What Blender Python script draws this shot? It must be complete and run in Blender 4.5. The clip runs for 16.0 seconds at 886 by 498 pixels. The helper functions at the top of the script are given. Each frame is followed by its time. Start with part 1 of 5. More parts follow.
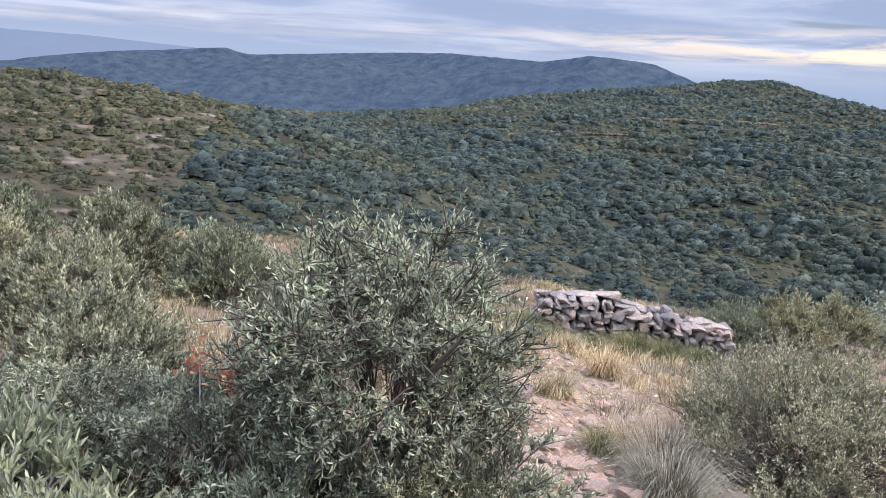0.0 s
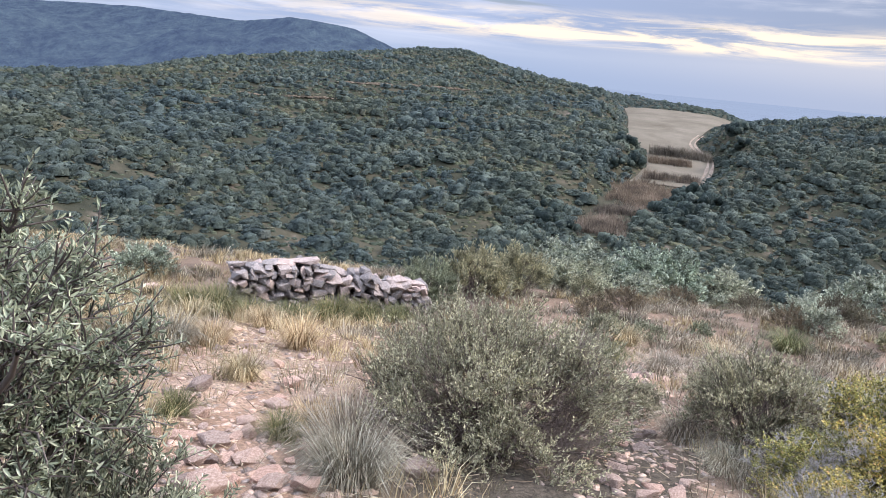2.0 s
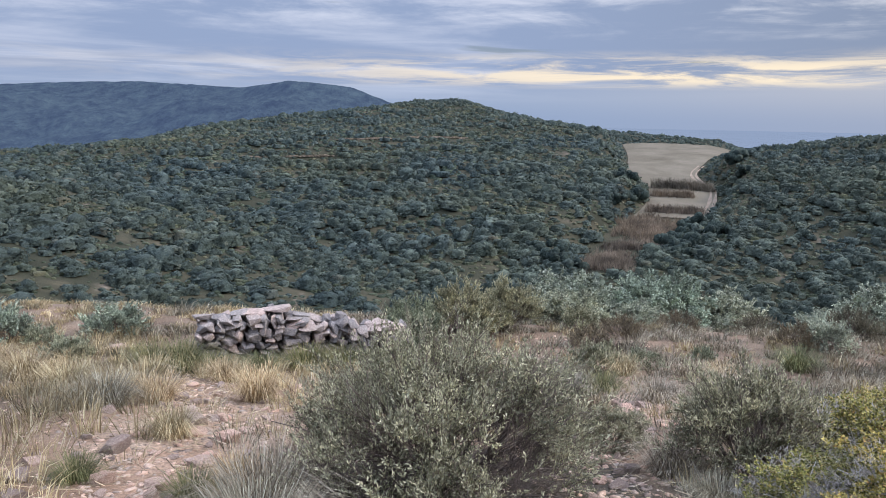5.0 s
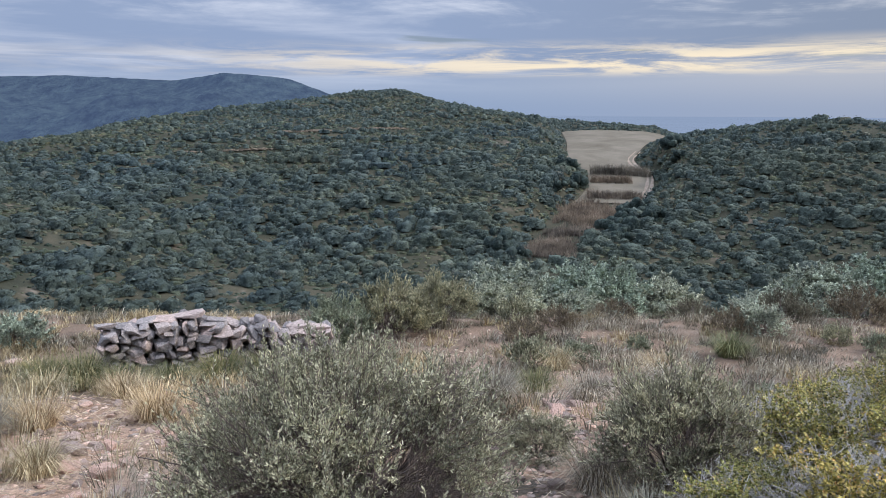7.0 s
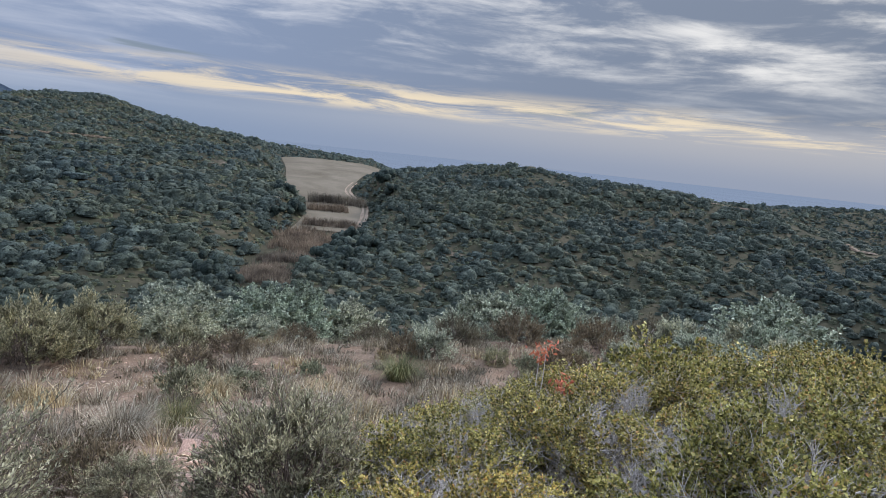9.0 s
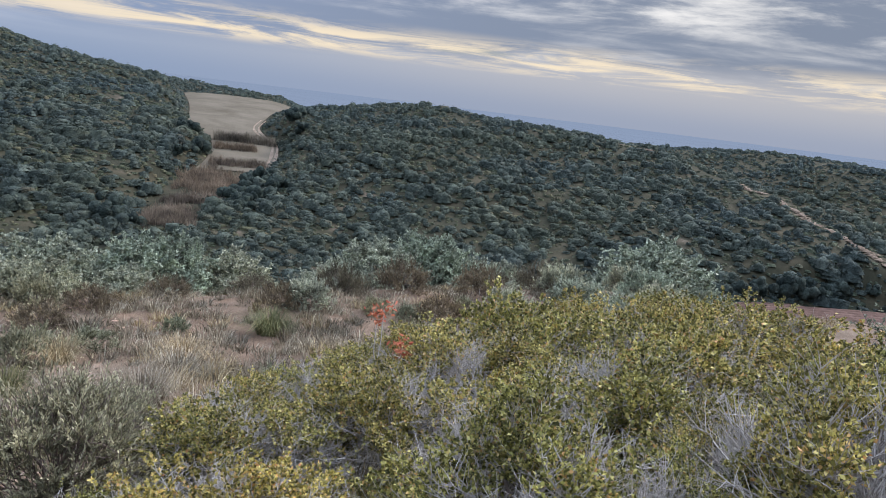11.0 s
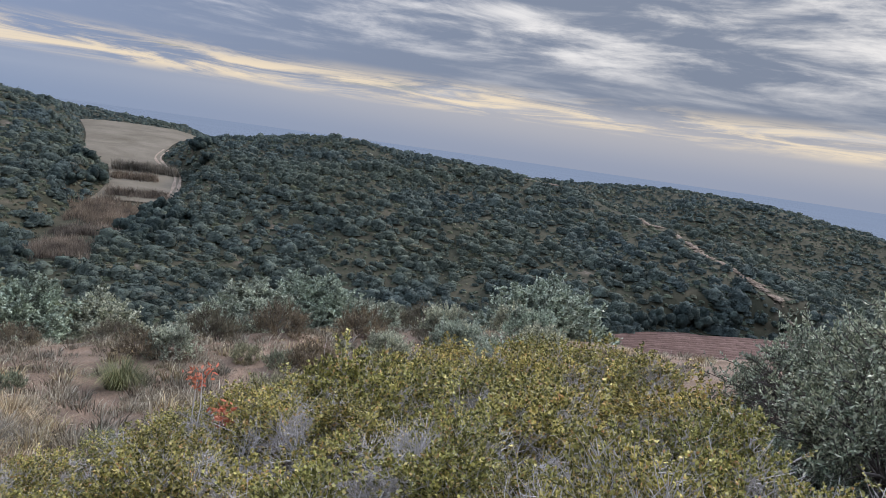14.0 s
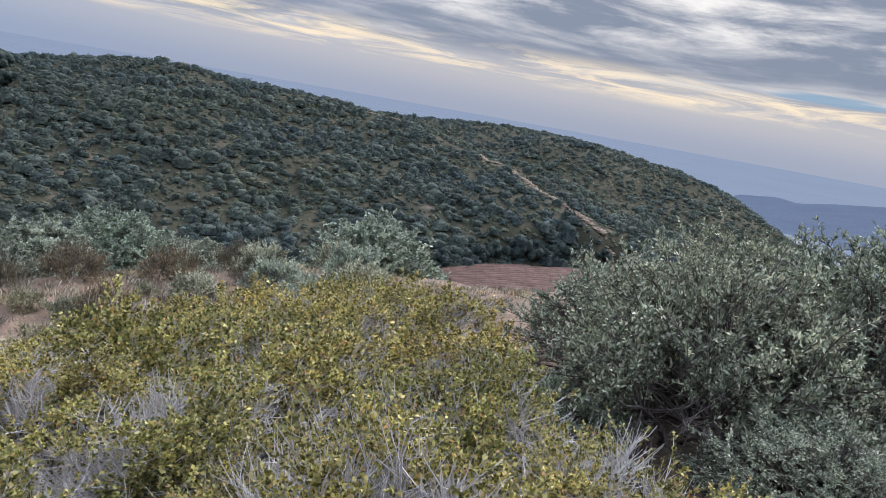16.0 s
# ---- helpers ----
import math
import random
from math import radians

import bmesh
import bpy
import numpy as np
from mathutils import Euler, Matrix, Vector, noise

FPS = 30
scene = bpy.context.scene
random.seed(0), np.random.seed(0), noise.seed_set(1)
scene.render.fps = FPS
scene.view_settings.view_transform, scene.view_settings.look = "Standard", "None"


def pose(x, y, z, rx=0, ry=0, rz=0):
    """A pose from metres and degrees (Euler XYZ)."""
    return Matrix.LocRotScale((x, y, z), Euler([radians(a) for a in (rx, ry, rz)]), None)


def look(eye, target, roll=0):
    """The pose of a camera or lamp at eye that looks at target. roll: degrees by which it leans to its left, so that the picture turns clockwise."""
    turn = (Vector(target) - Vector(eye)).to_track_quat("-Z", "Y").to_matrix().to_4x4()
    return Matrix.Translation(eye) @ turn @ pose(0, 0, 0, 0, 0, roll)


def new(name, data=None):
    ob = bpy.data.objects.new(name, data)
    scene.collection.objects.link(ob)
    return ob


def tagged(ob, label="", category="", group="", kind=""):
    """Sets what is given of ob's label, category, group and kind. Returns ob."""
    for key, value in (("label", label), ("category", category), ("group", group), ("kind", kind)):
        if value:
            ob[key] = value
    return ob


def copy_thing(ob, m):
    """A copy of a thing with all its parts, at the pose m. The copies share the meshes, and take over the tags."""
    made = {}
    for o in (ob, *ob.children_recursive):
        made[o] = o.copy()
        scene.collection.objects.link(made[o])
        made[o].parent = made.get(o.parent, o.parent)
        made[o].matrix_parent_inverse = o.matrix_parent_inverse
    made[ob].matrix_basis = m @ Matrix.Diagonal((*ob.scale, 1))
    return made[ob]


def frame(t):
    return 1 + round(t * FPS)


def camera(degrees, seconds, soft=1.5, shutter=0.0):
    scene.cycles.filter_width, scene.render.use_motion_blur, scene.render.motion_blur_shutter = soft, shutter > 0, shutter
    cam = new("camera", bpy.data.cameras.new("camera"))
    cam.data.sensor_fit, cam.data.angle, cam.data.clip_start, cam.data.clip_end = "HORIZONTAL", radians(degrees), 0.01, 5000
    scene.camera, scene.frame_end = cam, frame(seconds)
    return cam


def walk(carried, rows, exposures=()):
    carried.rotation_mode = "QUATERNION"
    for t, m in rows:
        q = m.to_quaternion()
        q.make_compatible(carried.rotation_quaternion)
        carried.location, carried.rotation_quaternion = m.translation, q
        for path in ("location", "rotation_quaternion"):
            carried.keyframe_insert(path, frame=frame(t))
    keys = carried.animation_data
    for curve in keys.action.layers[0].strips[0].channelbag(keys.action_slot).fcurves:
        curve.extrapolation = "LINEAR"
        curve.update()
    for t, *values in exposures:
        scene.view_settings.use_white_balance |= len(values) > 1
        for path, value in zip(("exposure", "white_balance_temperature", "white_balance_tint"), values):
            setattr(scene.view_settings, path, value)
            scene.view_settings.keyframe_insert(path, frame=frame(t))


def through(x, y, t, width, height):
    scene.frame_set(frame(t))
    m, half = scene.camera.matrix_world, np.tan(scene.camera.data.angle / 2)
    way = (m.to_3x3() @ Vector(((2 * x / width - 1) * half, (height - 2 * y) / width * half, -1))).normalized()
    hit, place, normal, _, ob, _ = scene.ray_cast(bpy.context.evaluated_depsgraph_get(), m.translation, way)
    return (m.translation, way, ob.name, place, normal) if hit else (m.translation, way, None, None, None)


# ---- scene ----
cam = camera(64.0, 16.0, soft=0.65)
# seconds, place, turn to the left, tilt up, lean
PATH = [
    (0.0, 0.000, -0.003, 1.552, 3.46, -13.32, 3.23),
    (0.5, 0.025, 0.120, 1.542, -4.64, -14.25, 3.65),
    (1.0, 0.070, 0.213, 1.520, -11.30, -15.05, 4.34),
    (1.5, 0.186, 0.294, 1.495, -15.93, -14.89, 4.77),
    (2.0, 0.299, 0.343, 1.498, -20.08, -14.50, 5.17),
    (2.5, 0.406, 0.410, 1.424, -23.75, -14.01, 5.49),
    (3.0, 0.500, 0.505, 1.392, -24.14, -13.58, 4.98),
    (3.5, 0.561, 0.521, 1.362, -19.29, -11.88, 1.85),
    (6.0, 1.036, 0.730, 1.223, -19.95, -10.67, 0.05),
    (6.5, 1.115, 0.810, 1.226, -21.21, -11.27, -0.17),
    (7.0, 1.215, 0.939, 1.221, -23.67, -11.34, 0.06),
    (7.5, 1.339, 1.038, 1.247, -27.88, -10.44, 0.91),
    (8.0, 1.544, 1.025, 1.181, -33.81, -8.54, 2.12),
    (8.5, 1.687, 0.962, 1.191, -41.39, -7.35, 3.78),
    (9.0, 1.880, 0.949, 1.109, -46.41, -7.98, 5.95),
    (9.5, 2.003, 0.933, 1.118, -48.47, -9.45, 7.06),
    (10.0, 2.111, 0.877, 1.127, -50.62, -10.84, 6.78),
    (12.5, 2.766, 0.610, 1.409, -57.50, -10.22, 8.87),
    (13.0, 2.761, 0.629, 1.405, -58.73, -8.96, 9.65),
    (13.5, 2.811, 0.596, 1.403, -59.69, -8.28, 9.20),
    (14.0, 2.931, 0.477, 1.407, -60.69, -8.53, 7.97),
    (14.5, 3.119, 0.287, 1.396, -62.17, -9.45, 6.86),
    (15.0, 3.244, 0.210, 1.430, -64.43, -11.50, 7.20),
    (15.5, 3.330, 0.230, 1.443, -70.03, -12.76, 9.24),
    (16.0, 3.365, 0.261, 1.444, -74.12, -11.78, 10.10),
]


def aimed(x, y, z, yaw, pitch, roll):
    a, b = radians(yaw), radians(pitch)
    way = Vector((-math.sin(a) * math.cos(b), math.cos(a) * math.cos(b), math.sin(b)))
    return look((x, y, z), Vector((x, y, z)) + way, roll)


walk(cam, [(row[0], aimed(*row[1:])) for row in PATH], exposures=[(0, 0.36, 6500, 15), (2.0, 0.46, 6550, 15), (3.5, 0.36, 6500, 15), (6.0, -0.05, 6300, 11), (7.0, 0.0, 6300, 11), (8.5, -0.14, 6350, 11), (9.0, -0.2, 6400, 11), (10.0, -0.16, 6450, 11), (12.5, 0.0, 6450, 13), (14.0, -0.22, 6450, 13), (15.0, -0.24, 6500, 13), (16, 0.02, 6500, 13)])

# ---- sky and sun ----
SUN_AZ, SUN_EL = 98.0, 38.0   # degrees clockwise from +y, above the horizon
world = bpy.data.worlds.new("sky")
scene.world = world
world.use_nodes = True


def sky_nodes():
    nt = world.node_tree
    nt.nodes.clear()
    N, L = nt.nodes.new, nt.links.new

    def math_node(op, a, b=None, c=None, clamp=False):
        n = N("ShaderNodeMath")
        n.operation, n.use_clamp = op, clamp
        for i, v in enumerate((a, b, c)):
            if v is None:
                continue
            if isinstance(v, (int, float)):
                n.inputs[i].default_value = v
            else:
                L(v, n.inputs[i])
        return n.outputs[0]

    def smooth(v, lo, hi):
        n = N("ShaderNodeMapRange")
        n.interpolation_type = "SMOOTHSTEP"
        L(v, n.inputs[0])
        n.inputs[1].default_value, n.inputs[2].default_value = lo, hi
        return n.outputs[0]

    def mix(f, a, b):
        n = N("ShaderNodeMix")
        n.data_type = "RGBA"
        for i, v in ((0, f), (6, a), (7, b)):
            if isinstance(v, tuple):
                n.inputs[i].default_value = (*v, 1)
            elif isinstance(v, (int, float)):
                n.inputs[i].default_value = v
            else:
                L(v, n.inputs[i])
        return n.outputs[2]

    co = N("ShaderNodeTexCoord").outputs["Generated"]
    sep = N("ShaderNodeSeparateXYZ")
    L(co, sep.inputs[0])
    x, y, z = sep.outputs

    def streaks(sx, sz, scale, detail, distort, seed, rough=0.55):
        m = N("ShaderNodeMapping")
        m.inputs["Scale"].default_value = (sx, sx, sz)
        m.inputs["Location"].default_value = (seed, seed * 0.7, seed * 1.3)
        m.inputs["Rotation"].default_value = (0.0, radians(2.0), 0.0)
        L(co, m.inputs[0])
        n = N("ShaderNodeTexNoise")
        n.inputs["Scale"].default_value = scale
        n.inputs["Detail"].default_value = detail
        n.inputs["Roughness"].default_value = rough
        n.inputs["Distortion"].default_value = distort
        L(m.outputs[0], n.inputs[0])
        return n.outputs["Fac"]

    air = N("ShaderNodeTexSky")
    air.sky_type, air.sun_disc = "NISHITA", False
    air.sun_elevation, air.sun_rotation = radians(SUN_EL), radians(SUN_AZ)
    blue = N("ShaderNodeVectorMath")
    blue.operation = "SCALE"
    L(air.outputs[0], blue.inputs[0])
    blue.inputs[3].default_value = 0.055
    sx, sy = math.sin(radians(SUN_AZ)), math.cos(radians(SUN_AZ))
    toward = math_node("ADD", math_node("MULTIPLY", x, sx), math_node("MULTIPLY", y, sy))
    near_sun = smooth(toward, 0.15, 1.0)
    # sheets of cloud: grey-blue bases with brighter gaps
    broad = streaks(1.6, 15.0, 1.3, 5.0, 0.6, 3.1)
    fine = streaks(2.2, 34.0, 1.8, 7.0, 0.9, 7.7, 0.55)
    light = math_node("ADD", math_node("MULTIPLY", broad, 0.68), math_node("MULTIPLY", fine, 0.32))
    puffs = streaks(3.4, 17.0, 1.6, 9.0, 0.35, 21.0, 0.62)
    lofty = math_node("MULTIPLY", smooth(z, 0.06, 0.14), 0.6)
    light = math_node("ADD", math_node("MULTIPLY", light, math_node("SUBTRACT", 1.0, lofty)), math_node("MULTIPLY", math_node("ADD", puffs, 0.02), lofty))
    gaps = smooth(light, 0.45, 0.66)
    high = smooth(z, 0.02, 0.16)
    dark = mix(near_sun, (0.30, 0.385, 0.56), (0.25, 0.30, 0.39))
    pale = mix(near_sun, (0.62, 0.675, 0.80), (1.0, 0.99, 0.96))
    cloud = mix(gaps, dark, pale)
    holes = math_node("MULTIPLY", smooth(streaks(2.0, 26.0, 1.1, 4.0, 0.3, 12.3), 0.66, 0.72), 0.8)
    cloud = mix(holes, cloud, blue.outputs[0])
    # even haze towards the horizon
    haze = mix(smooth(z, -0.01, 0.05), mix(near_sun, (0.29, 0.38, 0.55), (0.36, 0.41, 0.52)), mix(near_sun, (0.375, 0.455, 0.60), (0.53, 0.535, 0.565)))
    cloud = mix(smooth(math_node("SUBTRACT", z, math_node("MULTIPLY", near_sun, 0.035)), 0.012, 0.06), haze, cloud)
    # a darker belt of cloud over the slits
    belt = math_node("MULTIPLY", smooth(z, 0.066, 0.085), math_node("SUBTRACT", 1.0, smooth(z, 0.10, 0.14)))
    cloud = mix(math_node("MULTIPLY", belt, 0.40), cloud, dark)
    # warm slits low over the sea
    low = math_node("MULTIPLY", smooth(z, 0.036, 0.052), math_node("SUBTRACT", 1.0, smooth(z, 0.064, 0.092)))
    slit = math_node("MULTIPLY", low, smooth(streaks(3.6, 42.0, 1.6, 9.0, 0.55, 1.9, 0.64), 0.40, 0.62))
    side = smooth(x, -0.1, 0.6)
    cloud = mix(math_node("MULTIPLY", slit, math_node("ADD", math_node("MULTIPLY", side, 0.85), 0.12)), cloud, (1.0, 0.86, 0.64))
    # a long blue gap low beside the sun
    across = math_node("DIVIDE", math_node("SUBTRACT", math_node("MULTIPLY", x, math.cos(radians(100))), math_node("MULTIPLY", y, math.sin(radians(100)))), 0.085)
    above = math_node("DIVIDE", math_node("ADD", math_node("SUBTRACT", z, 0.079), math_node("MULTIPLY", math_node("SUBTRACT", fine, 0.5), 0.03)), 0.010)
    apart = math_node("ADD", math_node("MULTIPLY", across, across), math_node("MULTIPLY", above, above))
    gap = math_node("MULTIPLY", math_node("SUBTRACT", 1.0, smooth(apart, 0.3, 1.1)), smooth(x, 0.0, 0.2))
    cloud = mix(math_node("MULTIPLY", gap, 0.85), cloud, (0.24, 0.40, 0.56))
    # the cloud sheet overhead, thinner and brighter
    up = math_node("ADD", 1.0, math_node("MULTIPLY", smooth(z, 0.22, 0.75), OVERHEAD))
    cloud = mix(smooth(z, 0.2, 0.5), cloud, (0.52, 0.60, 0.76))
    out = N("ShaderNodeVectorMath")
    out.operation = "SCALE"
    L(cloud, out.inputs[0])
    L(up, out.inputs[3])
    bg = N("ShaderNodeBackground")
    L(out.outputs[0], bg.inputs[0])
    bg.inputs[1].default_value = 1.0
    L(bg.outputs[0], N("ShaderNodeOutputWorld").inputs[0])


OVERHEAD = 2.35
sky_nodes()
sun = new("sun", bpy.data.lights.new("sun", "SUN"))
sun.data.energy, sun.data.angle, sun.data.color = 3.5, radians(12), (1.0, 0.94, 0.86)
a, e = radians(SUN_AZ), radians(SUN_EL)
sun.matrix_world = look((0, 0, 60), Vector((0, 0, 60)) - Vector((math.sin(a) * math.cos(e), math.cos(a) * math.cos(e), math.sin(e))))

# ---- materials ----


class Nodes:
    """A material's node tree with short ways to add to it."""

    def __init__(self, name, rough=0.8, spec=0.3):
        self.mat = bpy.data.materials.new(name)
        self.mat.use_nodes = True
        self.t = self.mat.node_tree
        self.b = self.t.nodes["Principled BSDF"]
        self.out = self.t.nodes["Material Output"]
        self.b.inputs["Roughness"].default_value = rough
        self.b.inputs["Specular IOR Level"].default_value = spec

    def add(self, kind, **sets):
        n = self.t.nodes.new(kind)
        for k, v in sets.items():
            n.inputs[k].default_value = v
        return n

    def link(self, a, b):
        self.t.links.new(a, b)

    def place(self):
        return self.add("ShaderNodeTexCoord").outputs["Object"]

    def noise(self, scale, detail=4.0, rough=0.55, distort=0.0, co=None):
        n = self.add("ShaderNodeTexNoise", Scale=scale, Detail=detail, Roughness=rough, Distortion=distort)
        self.link(co or self.place(), n.inputs["Vector"])
        return n.outputs["Fac"]

    def ramp(self, fac, *stops):
        n = self.add("ShaderNodeValToRGB")
        while len(n.color_ramp.elements) < len(stops):
            n.color_ramp.elements.new(0.5)
        for el, (pos, col) in zip(n.color_ramp.elements, stops):
            el.position, el.color = pos, (*col, 1)
        self.link(fac, n.inputs[0])
        return n.outputs[0]

    def mix(self, fac, a, b, blend="MIX"):
        n = self.add("ShaderNodeMix")
        n.data_type, n.blend_type = "RGBA", blend
        for i, v in ((0, fac), (6, a), (7, b)):
            if isinstance(v, tuple):
                n.inputs[i].default_value = (*v, 1)
            elif isinstance(v, (int, float)):
                n.inputs[i].default_value = v
            else:
                self.link(v, n.inputs[i])
        return n.outputs[2]

    def step(self, v, lo, hi):
        n = self.add("ShaderNodeMapRange")
        n.interpolation_type = "SMOOTHSTEP"
        n.inputs[1].default_value, n.inputs[2].default_value = lo, hi
        self.link(v, n.inputs[0])
        return n.outputs[0]

    def island(self):
        return self.add("ShaderNodeNewGeometry").outputs["Random Per Island"]

    def each(self):
        return self.add("ShaderNodeObjectInfo").outputs["Random"]

    def bump(self, height, strength, distance):
        n = self.add("ShaderNodeBump", Strength=strength, Distance=distance)
        self.link(height, n.inputs["Height"])
        self.link(n.outputs[0], self.b.inputs["Normal"])

    def colour(self, c):
        self.link(c, self.b.inputs["Base Color"])
        return self

    def leaf(self, c, through=0.3):
        """Thin leaves: some light comes through."""
        self.colour(c)
        tr = self.add("ShaderNodeBsdfTranslucent")
        self.link(c, tr.inputs[0])
        m = self.add("ShaderNodeMixShader")
        m.inputs[0].default_value = through
        self.link(self.b.outputs[0], m.inputs[1])
        self.link(tr.outputs[0], m.inputs[2])
        self.link(m.outputs[0], self.out.inputs[0])
        return self.mat


def leaf_material(name, tones, rough=0.5, spec=0.4, through=0.25, shade_scale=3.0):
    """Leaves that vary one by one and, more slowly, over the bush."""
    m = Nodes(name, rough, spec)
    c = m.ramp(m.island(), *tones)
    # slow noise paints shaded gaps and lighter clumps into the leaf colour
    v = m.ramp(m.noise(shade_scale, 3.0), (0.34, (0.48, 0.49, 0.48)), (0.66, (1.35, 1.33, 1.25)))
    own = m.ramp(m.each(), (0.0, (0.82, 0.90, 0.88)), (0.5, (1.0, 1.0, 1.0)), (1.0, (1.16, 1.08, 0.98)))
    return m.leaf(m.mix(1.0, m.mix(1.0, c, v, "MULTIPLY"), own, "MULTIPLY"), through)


def bark_material(name, dark, pale):
    m = Nodes(name, 0.9, 0.15)
    c = m.ramp(m.noise(60.0, 5.0), (0.3, dark), (0.7, pale))
    m.colour(m.mix(m.step(m.island(), 0.2, 0.9), c, pale))
    m.bump(m.noise(120.0, 4.0), 0.4, 0.003)
    return m.mat


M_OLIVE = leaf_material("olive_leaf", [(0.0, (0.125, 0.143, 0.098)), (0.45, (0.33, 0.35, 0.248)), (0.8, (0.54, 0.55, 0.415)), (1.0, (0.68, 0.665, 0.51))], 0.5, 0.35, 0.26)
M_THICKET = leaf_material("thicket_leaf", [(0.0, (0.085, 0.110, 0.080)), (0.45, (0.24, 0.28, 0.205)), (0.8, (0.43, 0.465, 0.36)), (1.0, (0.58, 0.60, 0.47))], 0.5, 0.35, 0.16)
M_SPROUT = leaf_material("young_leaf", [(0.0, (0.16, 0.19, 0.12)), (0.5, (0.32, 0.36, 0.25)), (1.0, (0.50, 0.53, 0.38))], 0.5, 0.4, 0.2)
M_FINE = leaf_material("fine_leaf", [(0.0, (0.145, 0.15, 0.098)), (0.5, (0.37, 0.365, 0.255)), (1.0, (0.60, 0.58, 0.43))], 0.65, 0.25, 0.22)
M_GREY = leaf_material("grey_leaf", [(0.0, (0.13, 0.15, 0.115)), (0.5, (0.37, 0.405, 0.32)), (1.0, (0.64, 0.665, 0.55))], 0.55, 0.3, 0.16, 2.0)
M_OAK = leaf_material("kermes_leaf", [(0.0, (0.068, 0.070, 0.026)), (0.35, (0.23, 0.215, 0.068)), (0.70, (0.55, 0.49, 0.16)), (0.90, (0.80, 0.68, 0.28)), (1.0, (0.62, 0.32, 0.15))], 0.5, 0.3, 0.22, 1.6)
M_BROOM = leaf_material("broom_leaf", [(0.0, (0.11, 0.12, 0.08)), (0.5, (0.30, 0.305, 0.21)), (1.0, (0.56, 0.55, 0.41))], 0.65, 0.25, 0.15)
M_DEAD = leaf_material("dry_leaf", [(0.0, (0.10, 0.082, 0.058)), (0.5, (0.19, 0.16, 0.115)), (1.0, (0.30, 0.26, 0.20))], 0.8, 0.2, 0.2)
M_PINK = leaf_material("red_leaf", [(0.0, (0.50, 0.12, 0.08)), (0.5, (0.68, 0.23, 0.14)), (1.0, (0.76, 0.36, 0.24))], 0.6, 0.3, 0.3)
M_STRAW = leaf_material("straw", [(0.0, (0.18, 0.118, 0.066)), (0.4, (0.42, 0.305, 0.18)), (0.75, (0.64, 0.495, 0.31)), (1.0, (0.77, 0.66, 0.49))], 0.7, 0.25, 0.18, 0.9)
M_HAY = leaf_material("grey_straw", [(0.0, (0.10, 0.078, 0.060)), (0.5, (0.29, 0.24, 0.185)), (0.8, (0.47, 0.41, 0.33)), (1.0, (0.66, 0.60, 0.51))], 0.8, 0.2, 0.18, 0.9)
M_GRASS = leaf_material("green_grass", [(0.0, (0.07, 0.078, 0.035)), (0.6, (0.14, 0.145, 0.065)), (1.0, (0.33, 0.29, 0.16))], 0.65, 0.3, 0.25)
M_BARK = bark_material("bark", (0.045, 0.035, 0.03), (0.13, 0.11, 0.10))
M_TWIG = bark_material("grey_twig", (0.24, 0.22, 0.21), (0.52, 0.49, 0.47))
M_STEM = bark_material("brown_twig", (0.06, 0.046, 0.04), (0.19, 0.15, 0.13))


def earth_material():
    m = Nodes("earth", 0.95, 0.15)
    co = m.place()
    soil = m.ramp(m.noise(1.3, 8.0, 0.65, 0.3, co), (0.3, (0.21, 0.135, 0.092)), (0.5, (0.36, 0.245, 0.178)), (0.72, (0.52, 0.41, 0.325)))
    crumbs = m.ramp(m.noise(38.0, 5.0, 0.7, 0.0, co), (0.35, (0.55, 0.55, 0.55)), (0.65, (1.25, 1.2, 1.15)))
    near = m.mix(1.0, soil, crumbs, "MULTIPLY")
    # scrub floor farther off: dull green and brown
    far = m.ramp(m.noise(0.09, 7.0, 0.65, 0.4, co), (0.3, (0.020, 0.022, 0.014)), (0.48, (0.034, 0.034, 0.021)), (0.63, (0.060, 0.053, 0.034)), (0.78, (0.12, 0.094, 0.066)))
    dry = m.ramp(m.noise(0.11, 8.0, 0.7, 0.6, co), (0.3, (0.024, 0.022, 0.013)), (0.47, (0.045, 0.038, 0.024)), (0.60, (0.08, 0.064, 0.045)), (0.70, (0.23, 0.185, 0.145)))
    open_ground = m.add("ShaderNodeAttribute")
    open_ground.attribute_name = "bare"
    rocky = m.ramp(m.noise(0.5, 6.0, 0.7, 0.3, co), (0.35, (0.06, 0.047, 0.034)), (0.5, (0.115, 0.092, 0.07)), (0.66, (0.23, 0.19, 0.155)))
    far, dry = m.mix(open_ground.outputs["Fac"], far, rocky), m.mix(open_ground.outputs["Fac"], dry, rocky)
    kind = m.add("ShaderNodeAttribute")
    kind.attribute_name = "dry"
    off = m.add("ShaderNodeVectorMath")
    off.operation = "LENGTH"
    m.link(co, off.inputs[0])
    litter = m.add("ShaderNodeAttribute")
    litter.attribute_name = "litter"
    # litter colour, dark enough to paint in the shade beneath the bushes
    litter_shade = m.ramp(m.noise(30.0, 6.0, 0.7, 0.0, co), (0.35, (0.038, 0.031, 0.024)), (0.65, (0.13, 0.107, 0.082)))
    near = m.mix(litter.outputs["Fac"], near, litter_shade)
    m.colour(m.mix(m.step(off.outputs["Value"], 18.0, 40.0), near, m.mix(kind.outputs["Fac"], far, dry)))
    h = m.mix(0.5, m.noise(38.0, 6.0, 0.7, 0.0, co), m.noise(9.0, 6.0, 0.6, 0.0, co))
    m.bump(h, 0.9, 0.05)
    return m.mat


